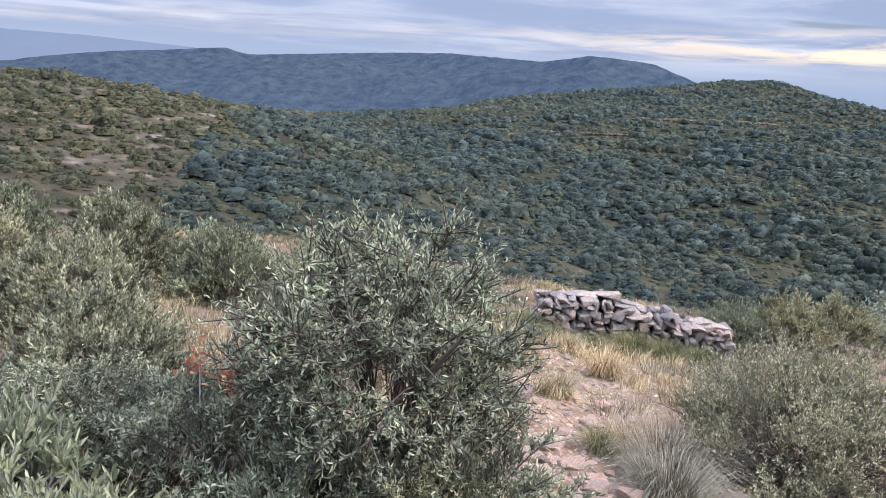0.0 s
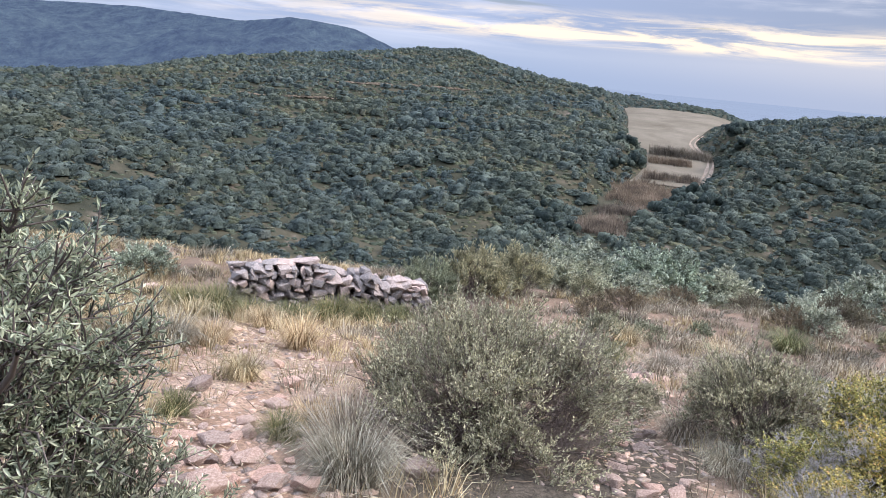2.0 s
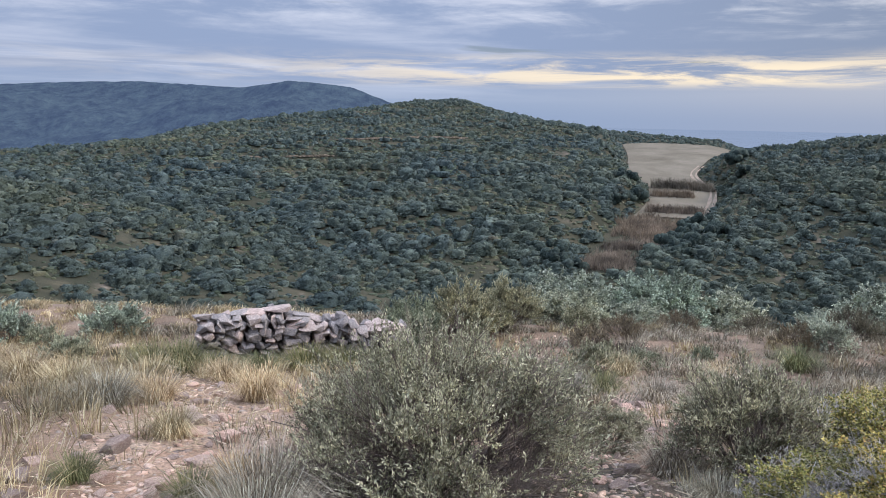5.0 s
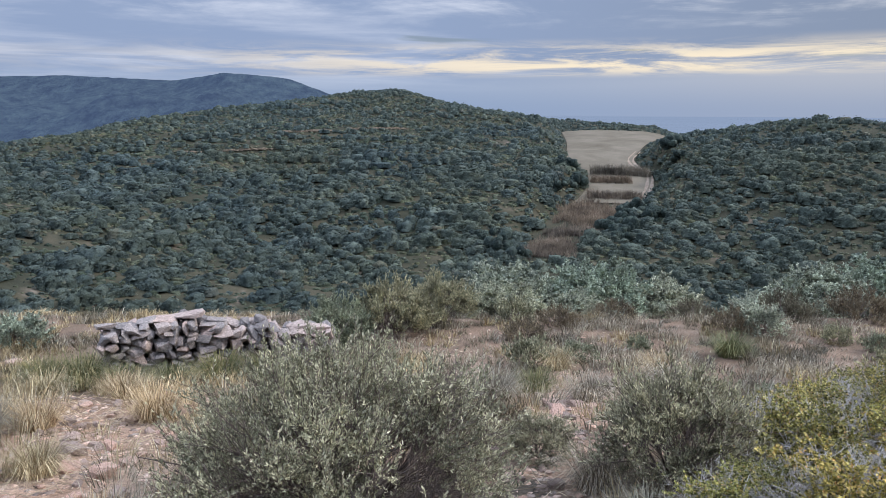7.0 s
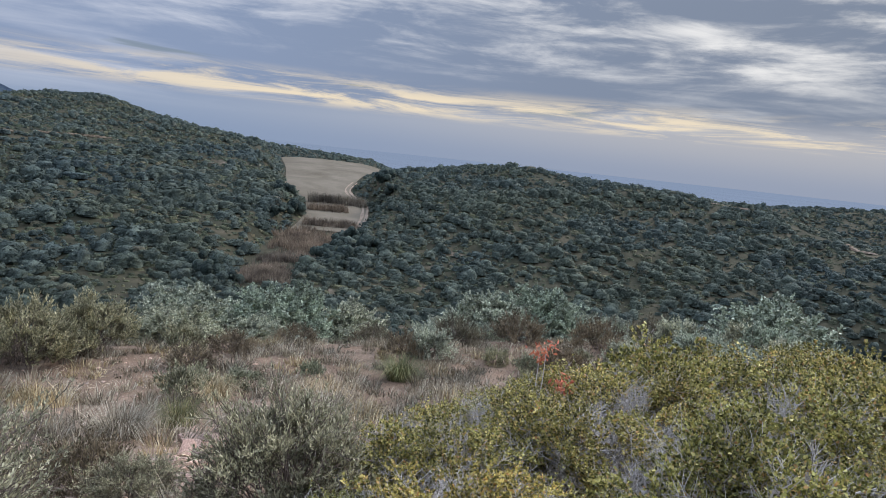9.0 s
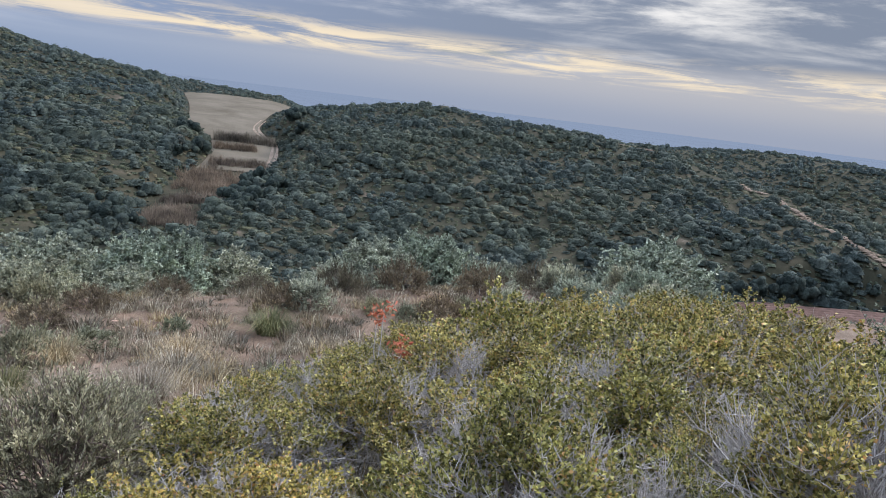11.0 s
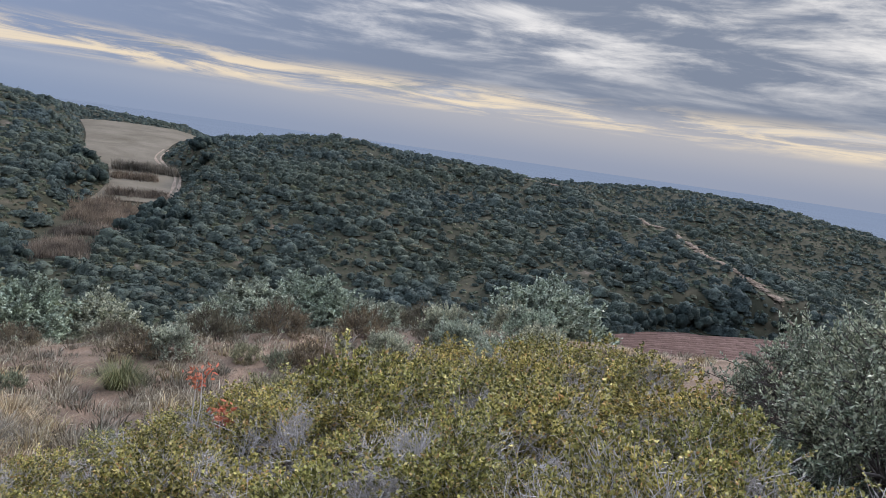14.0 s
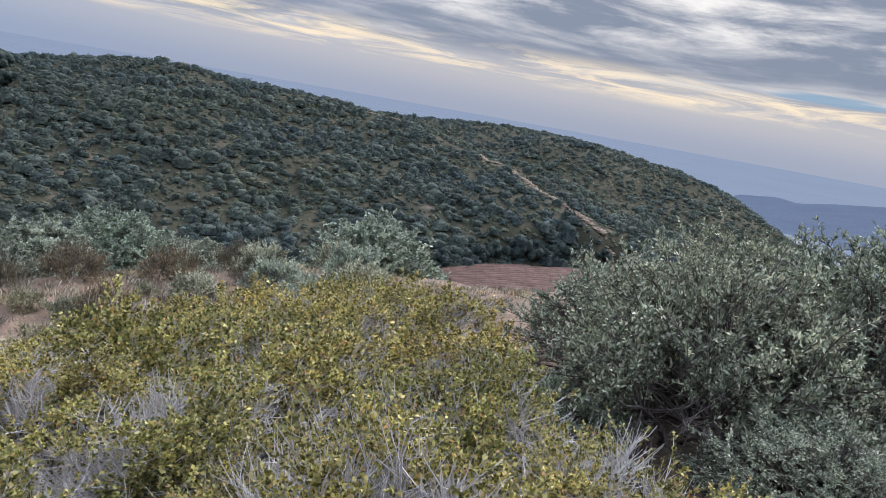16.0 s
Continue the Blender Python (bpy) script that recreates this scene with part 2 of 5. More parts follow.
def stone_material(name, tones, scale=9.0, loose=False):
    m = Nodes(name, 0.92, 0.2)
    co = m.place()
    n = m.noise(scale, 7.0, 0.65, 0.4, co)
    base = m.ramp(n, (0.3, tones[0]), (0.5, tones[1]), (0.7, tones[2]))
    each = m.ramp(m.island() if loose else m.each(), (0.0, (0.50, 0.50, 0.52)), (0.35, (0.85, 0.84, 0.84)), (0.7, (1.06, 0.98, 0.94)), (1.0, (1.25, 1.06, 0.98)))
    lichen = m.step(m.noise(scale * 3.1, 5.0, 0.7, 0.0, co), 0.60, 0.70)
    c = m.mix(1.0, base, each, "MULTIPLY")
    m.colour(m.mix(m.mix(0.5, lichen, (0, 0, 0)), c, (0.22, 0.22, 0.21)))
    m.bump(m.noise(scale * 5, 8.0, 0.7, 0.0, co), 0.8, 0.02)
    return m.mat


M_EARTH = earth_material()
M_STONE = stone_material("wall_stone", [(0.165, 0.148, 0.142), (0.34, 0.305, 0.29), (0.56, 0.495, 0.455)])
M_CHIP = stone_material("stone_chip", [(0.32, 0.23, 0.18), (0.50, 0.39, 0.32), (0.68, 0.58, 0.50)], 20.0, True)
M_ROCK = stone_material("field_stone", [(0.29, 0.205, 0.17), (0.46, 0.345, 0.29), (0.63, 0.53, 0.46)], 12.0)


def scrub_material(name, tones, cool, warm):
    m = Nodes(name, 0.85, 0.15)
    co = m.place()
    c = m.ramp(m.island(), *tones)
    broad = m.ramp(m.noise(0.022, 3.0, 0.6, 0.0, co), (0.35, cool), (0.65, warm))
    drift = m.ramp(m.noise(0.22, 5.0, 0.65, 0.3, co), (0.36, (0.66, 0.68, 0.70)), (0.64, (1.28, 1.26, 1.22)))
    c = m.mix(1.0, c, drift, "MULTIPLY")
    grain = m.ramp(m.noise(1.7, 7.0, 0.8, 0.0, co), (0.36, (0.74, 0.75, 0.76)), (0.64, (1.28, 1.27, 1.24)))
    m.colour(m.mix(1.0, m.mix(1.0, c, broad, "MULTIPLY"), grain, "MULTIPLY"))
    m.bump(m.noise(1.5, 7.0, 0.8, 0.0, co), 1.0, 0.7)
    return m.mat


M_SCRUB = scrub_material("scrub", [(0.0, (0.046, 0.060, 0.055)), (0.4, (0.064, 0.081, 0.074)), (0.8, (0.084, 0.104, 0.095)), (0.96, (0.115, 0.135, 0.120)), (1.0, (0.115, 0.108, 0.085))], (0.84, 0.94, 1.03), (1.14, 1.11, 0.94))
M_DRYSCRUB = scrub_material("dry_scrub", [(0.0, (0.055, 0.062, 0.042)), (0.5, (0.092, 0.098, 0.066)), (0.85, (0.13, 0.126, 0.088)), (1.0, (0.165, 0.138, 0.105))], (0.9, 0.95, 0.93), (1.15, 1.1, 0.95))
M_LOW = scrub_material("low_scrub", [(0.0, (0.040, 0.051, 0.040)), (0.5, (0.074, 0.086, 0.061)), (0.85, (0.108, 0.114, 0.082)), (1.0, (0.138, 0.125, 0.094))], (0.82, 0.96, 0.98), (1.15, 1.08, 0.90))
M_TREE = scrub_material("evergreen", [(0.0, (0.026, 0.038, 0.036)), (0.6, (0.044, 0.059, 0.053)), (1.0, (0.068, 0.086, 0.076))], (0.85, 0.95, 1.0), (1.12, 1.1, 0.97))


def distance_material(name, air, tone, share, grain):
    """Distant backdrop of mountains and sea, its blue haze painted on as a glow."""
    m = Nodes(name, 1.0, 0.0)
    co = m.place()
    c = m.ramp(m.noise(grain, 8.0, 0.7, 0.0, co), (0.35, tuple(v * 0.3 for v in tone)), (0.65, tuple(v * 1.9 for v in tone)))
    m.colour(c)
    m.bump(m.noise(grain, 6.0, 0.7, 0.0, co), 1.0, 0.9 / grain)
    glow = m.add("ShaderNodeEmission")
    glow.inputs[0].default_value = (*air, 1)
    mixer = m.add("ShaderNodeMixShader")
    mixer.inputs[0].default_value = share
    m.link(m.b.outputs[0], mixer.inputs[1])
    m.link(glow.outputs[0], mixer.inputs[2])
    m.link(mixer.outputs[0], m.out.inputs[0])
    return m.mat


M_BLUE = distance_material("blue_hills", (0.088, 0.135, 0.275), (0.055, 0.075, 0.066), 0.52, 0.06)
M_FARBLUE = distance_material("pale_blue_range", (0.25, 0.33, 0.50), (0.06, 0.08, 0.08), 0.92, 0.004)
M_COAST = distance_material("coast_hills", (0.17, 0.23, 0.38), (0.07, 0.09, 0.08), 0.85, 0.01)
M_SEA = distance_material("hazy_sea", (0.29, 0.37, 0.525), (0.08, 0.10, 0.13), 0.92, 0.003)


def field_material(name, tones, scale, rows=0.0):
    m = Nodes(name, 0.95, 0.1)
    co = m.place()
    c = m.ramp(m.noise(scale, 7.0, 0.65, 0.5, co), (0.3, tones[0]), (0.5, tones[1]), (0.7, tones[2]))
    m.colour(c)
    m.bump(m.noise(scale * 8, 6.0, 0.7, 0.0, co), 0.7, 0.25)
    return m.mat


M_FIELD = field_material("fallow_field", [(0.092, 0.078, 0.056), (0.132, 0.113, 0.085), (0.175, 0.150, 0.118)], 0.05)
M_RED = field_material("ploughed_earth", [(0.09, 0.056, 0.046), (0.14, 0.088, 0.072), (0.20, 0.13, 0.11)], 0.35)
M_TRACK = field_material("track_earth", [(0.17, 0.13, 0.095), (0.25, 0.195, 0.15), (0.33, 0.27, 0.215)], 0.4)
M_BARE = field_material("bare_slope_earth", [(0.11, 0.088, 0.064), (0.165, 0.132, 0.098), (0.23, 0.19, 0.148)], 0.5)
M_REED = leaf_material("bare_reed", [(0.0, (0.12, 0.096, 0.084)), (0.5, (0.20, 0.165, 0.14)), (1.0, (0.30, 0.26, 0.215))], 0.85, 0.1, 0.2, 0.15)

# ---- the lie of the land ----


def curve(knots, v):
    """A smooth curve through knots (place, value)."""
    k = np.array(knots, float)
    x, y = k[:, 0], k[:, 1]
    s = np.gradient(y, x)
    i = np.clip(np.searchsorted(x, v) - 1, 0, len(x) - 2)
    h = x[i + 1] - x[i]
    t = np.clip((v - x[i]) / h, 0, 1)
    return ((1 + 2 * t) * (1 - t) ** 2 * y[i] + t * (1 - t) ** 2 * h * s[i] + t * t * (3 - 2 * t) * y[i + 1] + t * t * (t - 1) * h * s[i + 1]
            + np.where(v > x[-1], (v - x[-1]) * s[-1], 0) + np.where(v < x[0], (v - x[0]) * s[0], 0))


EYE = 1.55


def crest(rows, lower=1.0):
    """A ridge line from rows of bearing, distance and height in degrees over the eye's level."""
    a, r, el = np.array(rows, float).T
    a = np.radians(a)
    return np.stack([r * np.sin(a), r * np.cos(a), EYE - lower + r * np.tan(np.radians(el))], 1)


LEFT_HILL = crest([(-80, 200, 1.0), (-50, 205, 0.0), (-35.4, 215, -0.6), (-30.3, 225, -0.88), (-25.2, 245, -1.8), (-19.6, 280, -2.7), (-15.3, 320, -3.0), (-8, 420, -4.2)])
MID_HILL = crest([(-13, 340, -3.1), (-7.8, 350, -2.4), (-3.4, 350, -2.0), (3.2, 355, -0.55), (10, 380, 0.2), (15.3, 405, 0.95), (17.6, 412, 1.35), (20.4, 415, 1.45), (22, 410, 1.0), (26.6, 397, -0.03), (31.5, 390, -0.95)])
SPUR_HILL = crest([(46, 330, -1.7), (49, 300, -0.85), (53, 285, -0.55), (59, 280, -1.05), (64, 270, -1.6), (68.6, 260, -2.05), (72.4, 250, -2.95), (76.5, 235, -4.0), (79.7, 217, -5.4), (82.7, 206, -6.5), (85.7, 200, -8.0), (88.5, 195, -9.6)])
BACK_HILL = crest([(64, 375, -2.0), (70, 380, -1.7), (75, 375, -0.95), (80, 370, -0.8), (84.4, 365, -0.95), (88.4, 360, -1.55), (91, 355, -1.9), (95.5, 350, -3.9), (100, 340, -5.9), (103, 330, -7.4), (107, 320, -9.6)])
BLUE_HILLS = crest([(-60, 1300, -1.5), (-45, 1300, -0.9), (-35.4, 1300, -0.32), (-32, 1300, 0.3), (-28.4, 1300, 0.8), (-24, 1300, 1.2), (-20.9, 1290, 1.56), (-19.1, 1300, 1.12), (-13.2, 1280, 1.56), (-8, 1250, 1.95), (-3.6, 1200, 2.11), (3.4, 1050, 1.85), (7.2, 950, 2.5), (11.5, 920, 2.15), (15.1, 900, 0.85), (20, 890, -1.0)], 0.0)
FAR_RANGE = crest([(-75, 3000, 2.2), (-50, 3000, 2.0), (-35, 3000, 1.79), (-30, 3000, 1.75), (-22.7, 3000, 1.38), (-17, 3000, 0.9), (-8, 3000, 0.0)], 0.0)
COAST = crest([(88, 980, -4.0), (95.4, 960, -3.45), (98, 950, -2.7), (99.5, 950, -2.9), (102, 950, -2.4), (105, 950, -1.95), (112, 960, -1.6), (125, 960, -2.2), (140, 960, -3.2)], 0.0)


# bearing and height, in degrees, of the line where the hills meet the sky
SKYLINE = [(-80, 0.6), (-44, -0.3), (-35.4, -0.65), (-32.1, -0.77), (-28.5, -1.24), (-25.5, -1.73), (-22, -2.14), (-18.7, -2.63), (-15, -2.75), (-12.3, -2.76), (-7.5, -2.42), (-3.4, -1.94), (0.7, -1.02), (4.9, -0.28), (9.2, 0.17), (13.5, 0.65), (15, 0.92), (17.6, 1.3), (20.4, 1.41), (21.6, 1.03), (23.3, 0.55), (25, 0.1), (27, -0.2), (28.6, -0.42), (31.2, -0.8), (33, -0.95), (34.5, -0.6), (42, -0.8), (44.4, -1.6), (47.4, -1.2), (48.8, -0.93), (51, -0.66), (54, -0.77), (56.8, -1.15), (61.5, -1.25), (64.5, -1.42), (66, -1.6), (68.5, -1.66), (71, -1.58), (74.6, -1.17), (79, -1.0), (83, -1.1), (86.2, -1.47), (88.7, -1.85), (91, -2.05), (95.4, -3.37), (99.4, -5.43), (103.3, -7.36), (110, -11.0), (120, -13.0), (180, -13.0)]


def ridge(x, y, line, slope, round_top):
    """Height of the land that falls away from a ridge line."""
    best = np.full(x.shape, -1e9)
    for (ax, ay, az), (bx, by, bz) in zip(line[:-1], line[1:]):
        dx, dy = bx - ax, by - ay
        t = np.clip(((x - ax) * dx + (y - ay) * dy) / (dx * dx + dy * dy), 0, 1)
        d = np.hypot(x - ax - t * dx, y - ay - t * dy)
        best = np.maximum(best, az + t * (bz - az) - slope * (np.sqrt(d * d + round_top**2) - round_top))
    return best


def smooth_max(values, k):
    v = np.stack(values)
    m = v.max(0)
    return m + k * np.log(np.exp((v - m) / k).sum(0))


def fbm(x, y, scale, octaves=4):
    """Cheap rolling noise from rotated waves."""
    total, amp, f = np.zeros_like(x), 1.0, 1.0 / scale
    for o in range(octaves):
        for j in range(3):
            a = 1.7 * o + 2.1 * j + 0.6
            total += amp * np.sin(2 * np.pi * f * (x * math.cos(a) + y * math.sin(a)) + 1.3 * j + 2.9 * o + 1.1 * np.sin(2 * np.pi * f * 0.61 * (x * math.sin(a) - y * math.cos(a)) + j))
        amp, f = amp * 0.5, f * 2.03
    return total / 3


KNOLL = [(-40, 1.5), (-12, 0.75), (-4, 0.42), (0, 0.18), (1.6, -0.05), (3.2, -0.37), (4.4, -0.65), (5.4, -0.88), (7.3, -1.38), (8.6, -1.70), (10, -1.92), (12.6, -2.2), (14.5, -3.0), (17, -4.4), (22, -7.4), (40, -18.0), (70, -33.0), (90, -40.0)]
FIELD_AXIS = [(100, -36.0), (150, -32.5), (230, -27.0), (265, -22.5), (340, -15.0), (400, -11.7), (428, -9.6), (445, -10.5), (475, -22.0), (600, -50.0)]
FIELD_LEFT = [(150, 31.4), (175, 30.9), (205, 33.0), (235, 35.0), (262, 35.2), (282, 33.5), (320, 33.6), (402, 33.1)]
FIELD_RIGHT = [(150, 34.2), (175, 35.4), (205, 38.0), (216, 39.2), (240, 40.2), (262, 40.1), (284, 38.8), (320, 39.2), (360, 40.2), (402, 41.6)]
RED_FAR = [(72, 144), (74.5, 152), (78.3, 165), (83, 176), (88.8, 190), (91, 194)]
GULLY = [(100, -26.0), (140, -23.5), (180, -21.0), (235, -17.8), (290, -14.8), (330, -13.0), (430, -10.0)]


def land(x, y):
    """Height of the ground."""
    x, y = np.asarray(x, float), np.asarray(y, float)
    r, az = np.hypot(x, y), np.degrees(np.arctan2(x, y))
    u = (0.1 * x + 0.22 * y) / 0.242
    near = curve(KNOLL, u) + 0.035 * fbm(x, y, 2.3, 3) - 0.27 * (np.sqrt(np.maximum(r - 15, 0) ** 2 + 9) - 3)
    floor = np.where(r < 420, -35.0, -35.0 - (r - 420) * 0.12)
    floor = np.maximum(floor, -64.0)
    inside = np.exp(-(((az - 36.5) / 7.5) ** 4)) * np.clip((620 - r) / 140, 0, 1)
    floor = floor + inside * (curve(FIELD_AXIS, np.clip(r, 100, 600)) - floor) * (np.abs(az - 36.5) < 20)
    bumps = 1.6 * fbm(x, y, 90.0, 4) * np.clip((r - 80) / 120, 0, 1) * (1 - 0.85 * inside)
    hills = smooth_max([ridge(x, y, LEFT_HILL, 0.21, 12), ridge(x, y, MID_HILL, 0.185, 25), ridge(x, y, SPUR_HILL, 0.26, 12), ridge(x, y, BACK_HILL, 0.33, 12)], 1.2)
    far = smooth_max([floor, np.where(r < 700, hills, -200)], 1.5) + bumps * np.clip((floor + 70) / 20, 0, 1)
    rc = np.clip(r, 150, 402)
    within = np.clip((np.minimum(az - curve(FIELD_LEFT, rc), curve(FIELD_RIGHT, rc) - az) + 2.2) / 2.2, 0, 1)
    within = within * within * (3 - 2 * within) * np.clip((r - 120) / 30, 0, 1) * np.clip((470 - r) / 50, 0, 1)
    far = far + within * (floor - far)
    plot = np.clip((np.minimum(az - 72.0, 91.0 - az)) / 2.5, 0, 1) * np.clip((r - 95) / 30, 0, 1) * np.clip((curve(RED_FAR, np.clip(az, 72, 91)) + 12 - r) / 10, 0, 1)
    far = far + plot * plot * (3 - 2 * plot) * (-34.2 - far)
    edge = np.array(SKYLINE)
    top = EYE - 1.5 + r * np.tan(np.radians(np.interp(az, edge[:, 0], edge[:, 1])))
    far = np.where((r > 80) & (r < 620), -smooth_max([-far, -top], 0.5), far)
    return smooth_max([near, far], 1.0)


def dryness(x, y):
    """1 on the dry slope to the left of the gully, 0 elsewhere."""
    r, az = np.hypot(x, y), np.degrees(np.arctan2(x, y))
    return np.clip((curve(GULLY, np.clip(r, 100, 430)) - az + 1.6 * fbm(x, y, 40.0, 3)) / 3.0 + 0.5, 0, 1) * (r > 60)


def bareness(x, y):
    """Rocky patches without scrub: long on the dry slope, few elsewhere."""
    h = land(x, y)
    d = dryness(x, y)
    n = fbm(x * 0.6, h * 5.0 + y * 0.25, 9.0, 3)
    return np.clip((n - 1.0 + 0.50 * d) / 0.35, 0, 1) * (np.hypot(x, y) > 80)


def on_path(x, y):
    """How bare the ground is: trodden, stony strips."""
    main = np.exp(-(((x - 0.40 - 0.10 * (y - 3)) / 0.62) ** 2)) * (y > 1.2) * np.clip((8.2 - y) / 1.5, 0, 1)
    side = np.exp(-(((y - 3.0 - 1.35 * (x - 2.5)) / 0.55) ** 2)) * (x > 1.9) * (x < 5.6)
    return np.clip(main + side, 0, 1)


def litter_and_shade(x, y):
    """Where leaf litter and painted-in shade darken the floor under thickets, and thatch elsewhere."""
    out = np.zeros_like(x)
    for cx, cy, a, b in ((6.8, 1.8, 3.4, 2.3), (8.6, -1.2, 2.2, 2.4), (-0.6, 2.2, 1.0, 0.7), (1.90, 3.55, 1.25, 1.05), (3.75, 3.3, 0.7, 0.8), (13.5, 9.2, 2.6, 1.3), (9.2, 12.0, 2.8, 1.3), (10.0, 3.8, 2.0, 1.4), (5.5, 0.0, 1.4, 1.2)):
        d = np.hypot((x - cx) / a, (y - cy) / b) + 0.12 * fbm(x, y, 0.8, 2)
        out = np.maximum(out, np.clip((1.08 - d) / 0.22, 0, 1))
    thatch = np.clip(0.58 + 0.10 * fbm(x, y, 3.7, 3) + 0.16 * fbm(x + 11, y - 7, 0.9, 3), 0.2, 0.85) * (1 - on_path(x, y)) * (np.hypot(x, y) < 40)
    return np.maximum(out, thatch)


def land_at(x, y):
    return float(land(np.array([x]), np.array([y]))[0])


# ---- building helpers ----


def mesh_from(name, verts, faces, mat, smooth=True):
    """A mesh from arrays of corners and of faces, all with as many sides."""
    me = bpy.data.meshes.new(name)
    verts, groups = np.asarray(verts, np.float32), [np.asarray(f, np.int32) for f in (faces if isinstance(faces, list) else [faces]) if len(f)]
    me.vertices.add(len(verts))
    me.vertices.foreach_set("co", verts.ravel())
    loops = np.concatenate([g.ravel() for g in groups])
    sizes = np.concatenate([np.full(len(g), g.shape[1]) for g in groups])
    me.loops.add(len(loops))
    me.loops.foreach_set("vertex_index", loops)
    me.polygons.add(len(sizes))
    me.polygons.foreach_set("loop_start", np.concatenate([[0], np.cumsum(sizes)[:-1]]).astype(np.int32))
    me.polygons.foreach_set("use_smooth", np.full(len(sizes), smooth))
    me.update(calc_edges=True)
    me.validate()
    me.materials.append(mat)
    return me


def part(name, me, parent, label=""):
    ob = new(name, me)
    ob.parent = parent
    return tagged(ob, label)


def thing(name, m, label, category, group="", kind=""):
    root = new(name)
    root.empty_display_size = 0.1
    root.matrix_world = m
    return tagged(root, label, category, group, kind)


def unit(v):
    return v / np.maximum(np.linalg.norm(v, axis=-1, keepdims=True), 1e-9)


def tubes(paths, r0, r1, sides=4):
    """Tapered round twigs along paths of N x K points."""
    n, k, _ = paths.shape
    t = unit(np.gradient(paths, axis=1))
    ref = np.where(np.abs(t[..., 2:3]) > 0.9, np.array([1.0, 0, 0]), np.array([0, 0, 1.0]))
    s = unit(np.cross(t, ref))
    u = np.cross(s, t)
    rad = np.linspace(0, 1, k)[None, :] * (r1 - r0)[:, None] + r0[:, None]
    ang = np.arange(sides) * 2 * np.pi / sides
    v = paths[:, :, None] + rad[:, :, None, None] * (np.cos(ang)[None, None, :, None] * s[:, :, None] + np.sin(ang)[None, None, :, None] * u[:, :, None])
    i = (np.arange(n)[:, None, None] * k + np.arange(k - 1)[None, :, None]) * sides
    a, b = np.arange(sides)[None, None], (np.arange(sides)[None, None] + 1) % sides
    f = np.stack([i + a, i + b, i + sides + b, i + sides + a], -1).reshape(-1, 4)
    return v.reshape(-1, 3), f


def blades(base, way, length, width, rng, droop=0.15, six=False):
    """Leaves with a fold along the middle, from their stalks outwards."""
    n = len(base)
    way = unit(way)
    side = unit(np.cross(way, unit(rng.normal(size=(n, 3)))))
    face = np.cross(side, way)
    L, W = length[:, None], width[:, None]
    tip = base + way * L - face * L * droop
    if not six:
        mid = base + way * L * 0.5
        v = np.stack([base, mid + side * W / 2 + face * W * 0.12, tip, mid - side * W / 2 + face * W * 0.12], 1)
        f = np.arange(n)[:, None] * 4 + np.arange(4)[None]
        return v.reshape(-1, 3), f
    m1, m2 = base + way * L * 0.33, base + way * L * 0.70 - face * L * droop * 0.4
    v = np.stack([base, m1 + side * W * 0.46 + face * W * 0.18, m2 + side * W * 0.42 + face * W * 0.18, tip, m2 - side * W * 0.42 + face * W * 0.18, m1 - side * W * 0.46 + face * W * 0.18], 1)
    i = np.arange(n)[:, None] * 6
    f = np.concatenate([i + np.array([[0, 1, 2, 3]]), i + np.array([[0, 3, 4, 5]])])
    return v.reshape(-1, 3), f


def stems(n, height, spread, foot, rng, k=6, low=0.0):
    """Main stems that rise and lean outwards from a foot."""
    az = rng.uniform(0, 2 * np.pi, n)
    lean = np.radians(spread) * np.sqrt(rng.uniform(low, 1, n))
    out = np.stack([np.cos(az), np.sin(az), 0 * az], 1)
    d = out * np.sin(lean)[:, None] + np.array([0, 0, 1]) * np.cos(lean)[:, None]
    ln = height * rng.uniform(0.75, 1.1, n)
    s = np.linspace(0, 1, k)[None, :, None]
    start = out * (foot * np.sqrt(rng.uniform(0, 1, n)))[:, None] - np.array([0, 0, 0.06])
    wob = rng.normal(size=(n, k, 3)) * 0.035 * height * s
    return start[:, None] + d[:, None] * s * ln[:, None, None] + wob


def dome_stems(n, size, lift, reach, foot, rng, k=7):
    """Stems that bend from a foot to points spread through a lumpy dome. lift: share of the height below the crown."""
    az = (np.arange(n) * 2.39996 + rng.normal(size=n) * 0.25) % (2 * np.pi)
    ct = 1 - (1 - math.cos(radians(reach))) * (np.arange(n) + 0.5) / n
    st = np.sqrt(1 - ct**2)
    lump = 1 + 0.12 * np.sin(3 * az + 5 * ct + rng.uniform(0, 6)) + 0.10 * rng.normal(size=n)
    half, tall = size[0] / 2, size[1] * (1 - lift)
    q = 0.74 * lump
    end = np.stack([np.cos(az) * st * half * q, np.sin(az) * st * half * q, size[1] * lift + ct * tall * q], 1)
    a2 = rng.uniform(0, 2 * np.pi, n)
    start = np.stack([np.cos(a2), np.sin(a2), 0 * a2], 1) * (foot * np.sqrt(rng.uniform(0, 1, n)))[:, None] - np.array([0, 0, 0.05])
    mid = start * 0.5 + end * np.array([0.38, 0.38, 0.0]) + np.array([0, 0, 1.0]) * (0.30 * size[1] * (lift + 0.35) + 0.35 * end[:, 2:3])
    s = np.linspace(0, 1, k)[None, :, None]
    path = start[:, None] * (1 - s) ** 2 + 2 * mid[:, None] * s * (1 - s) + end[:, None] * s * s
    return path + rng.normal(size=path.shape) * 0.012 * size[1] * np.minimum(s * 3, 1)


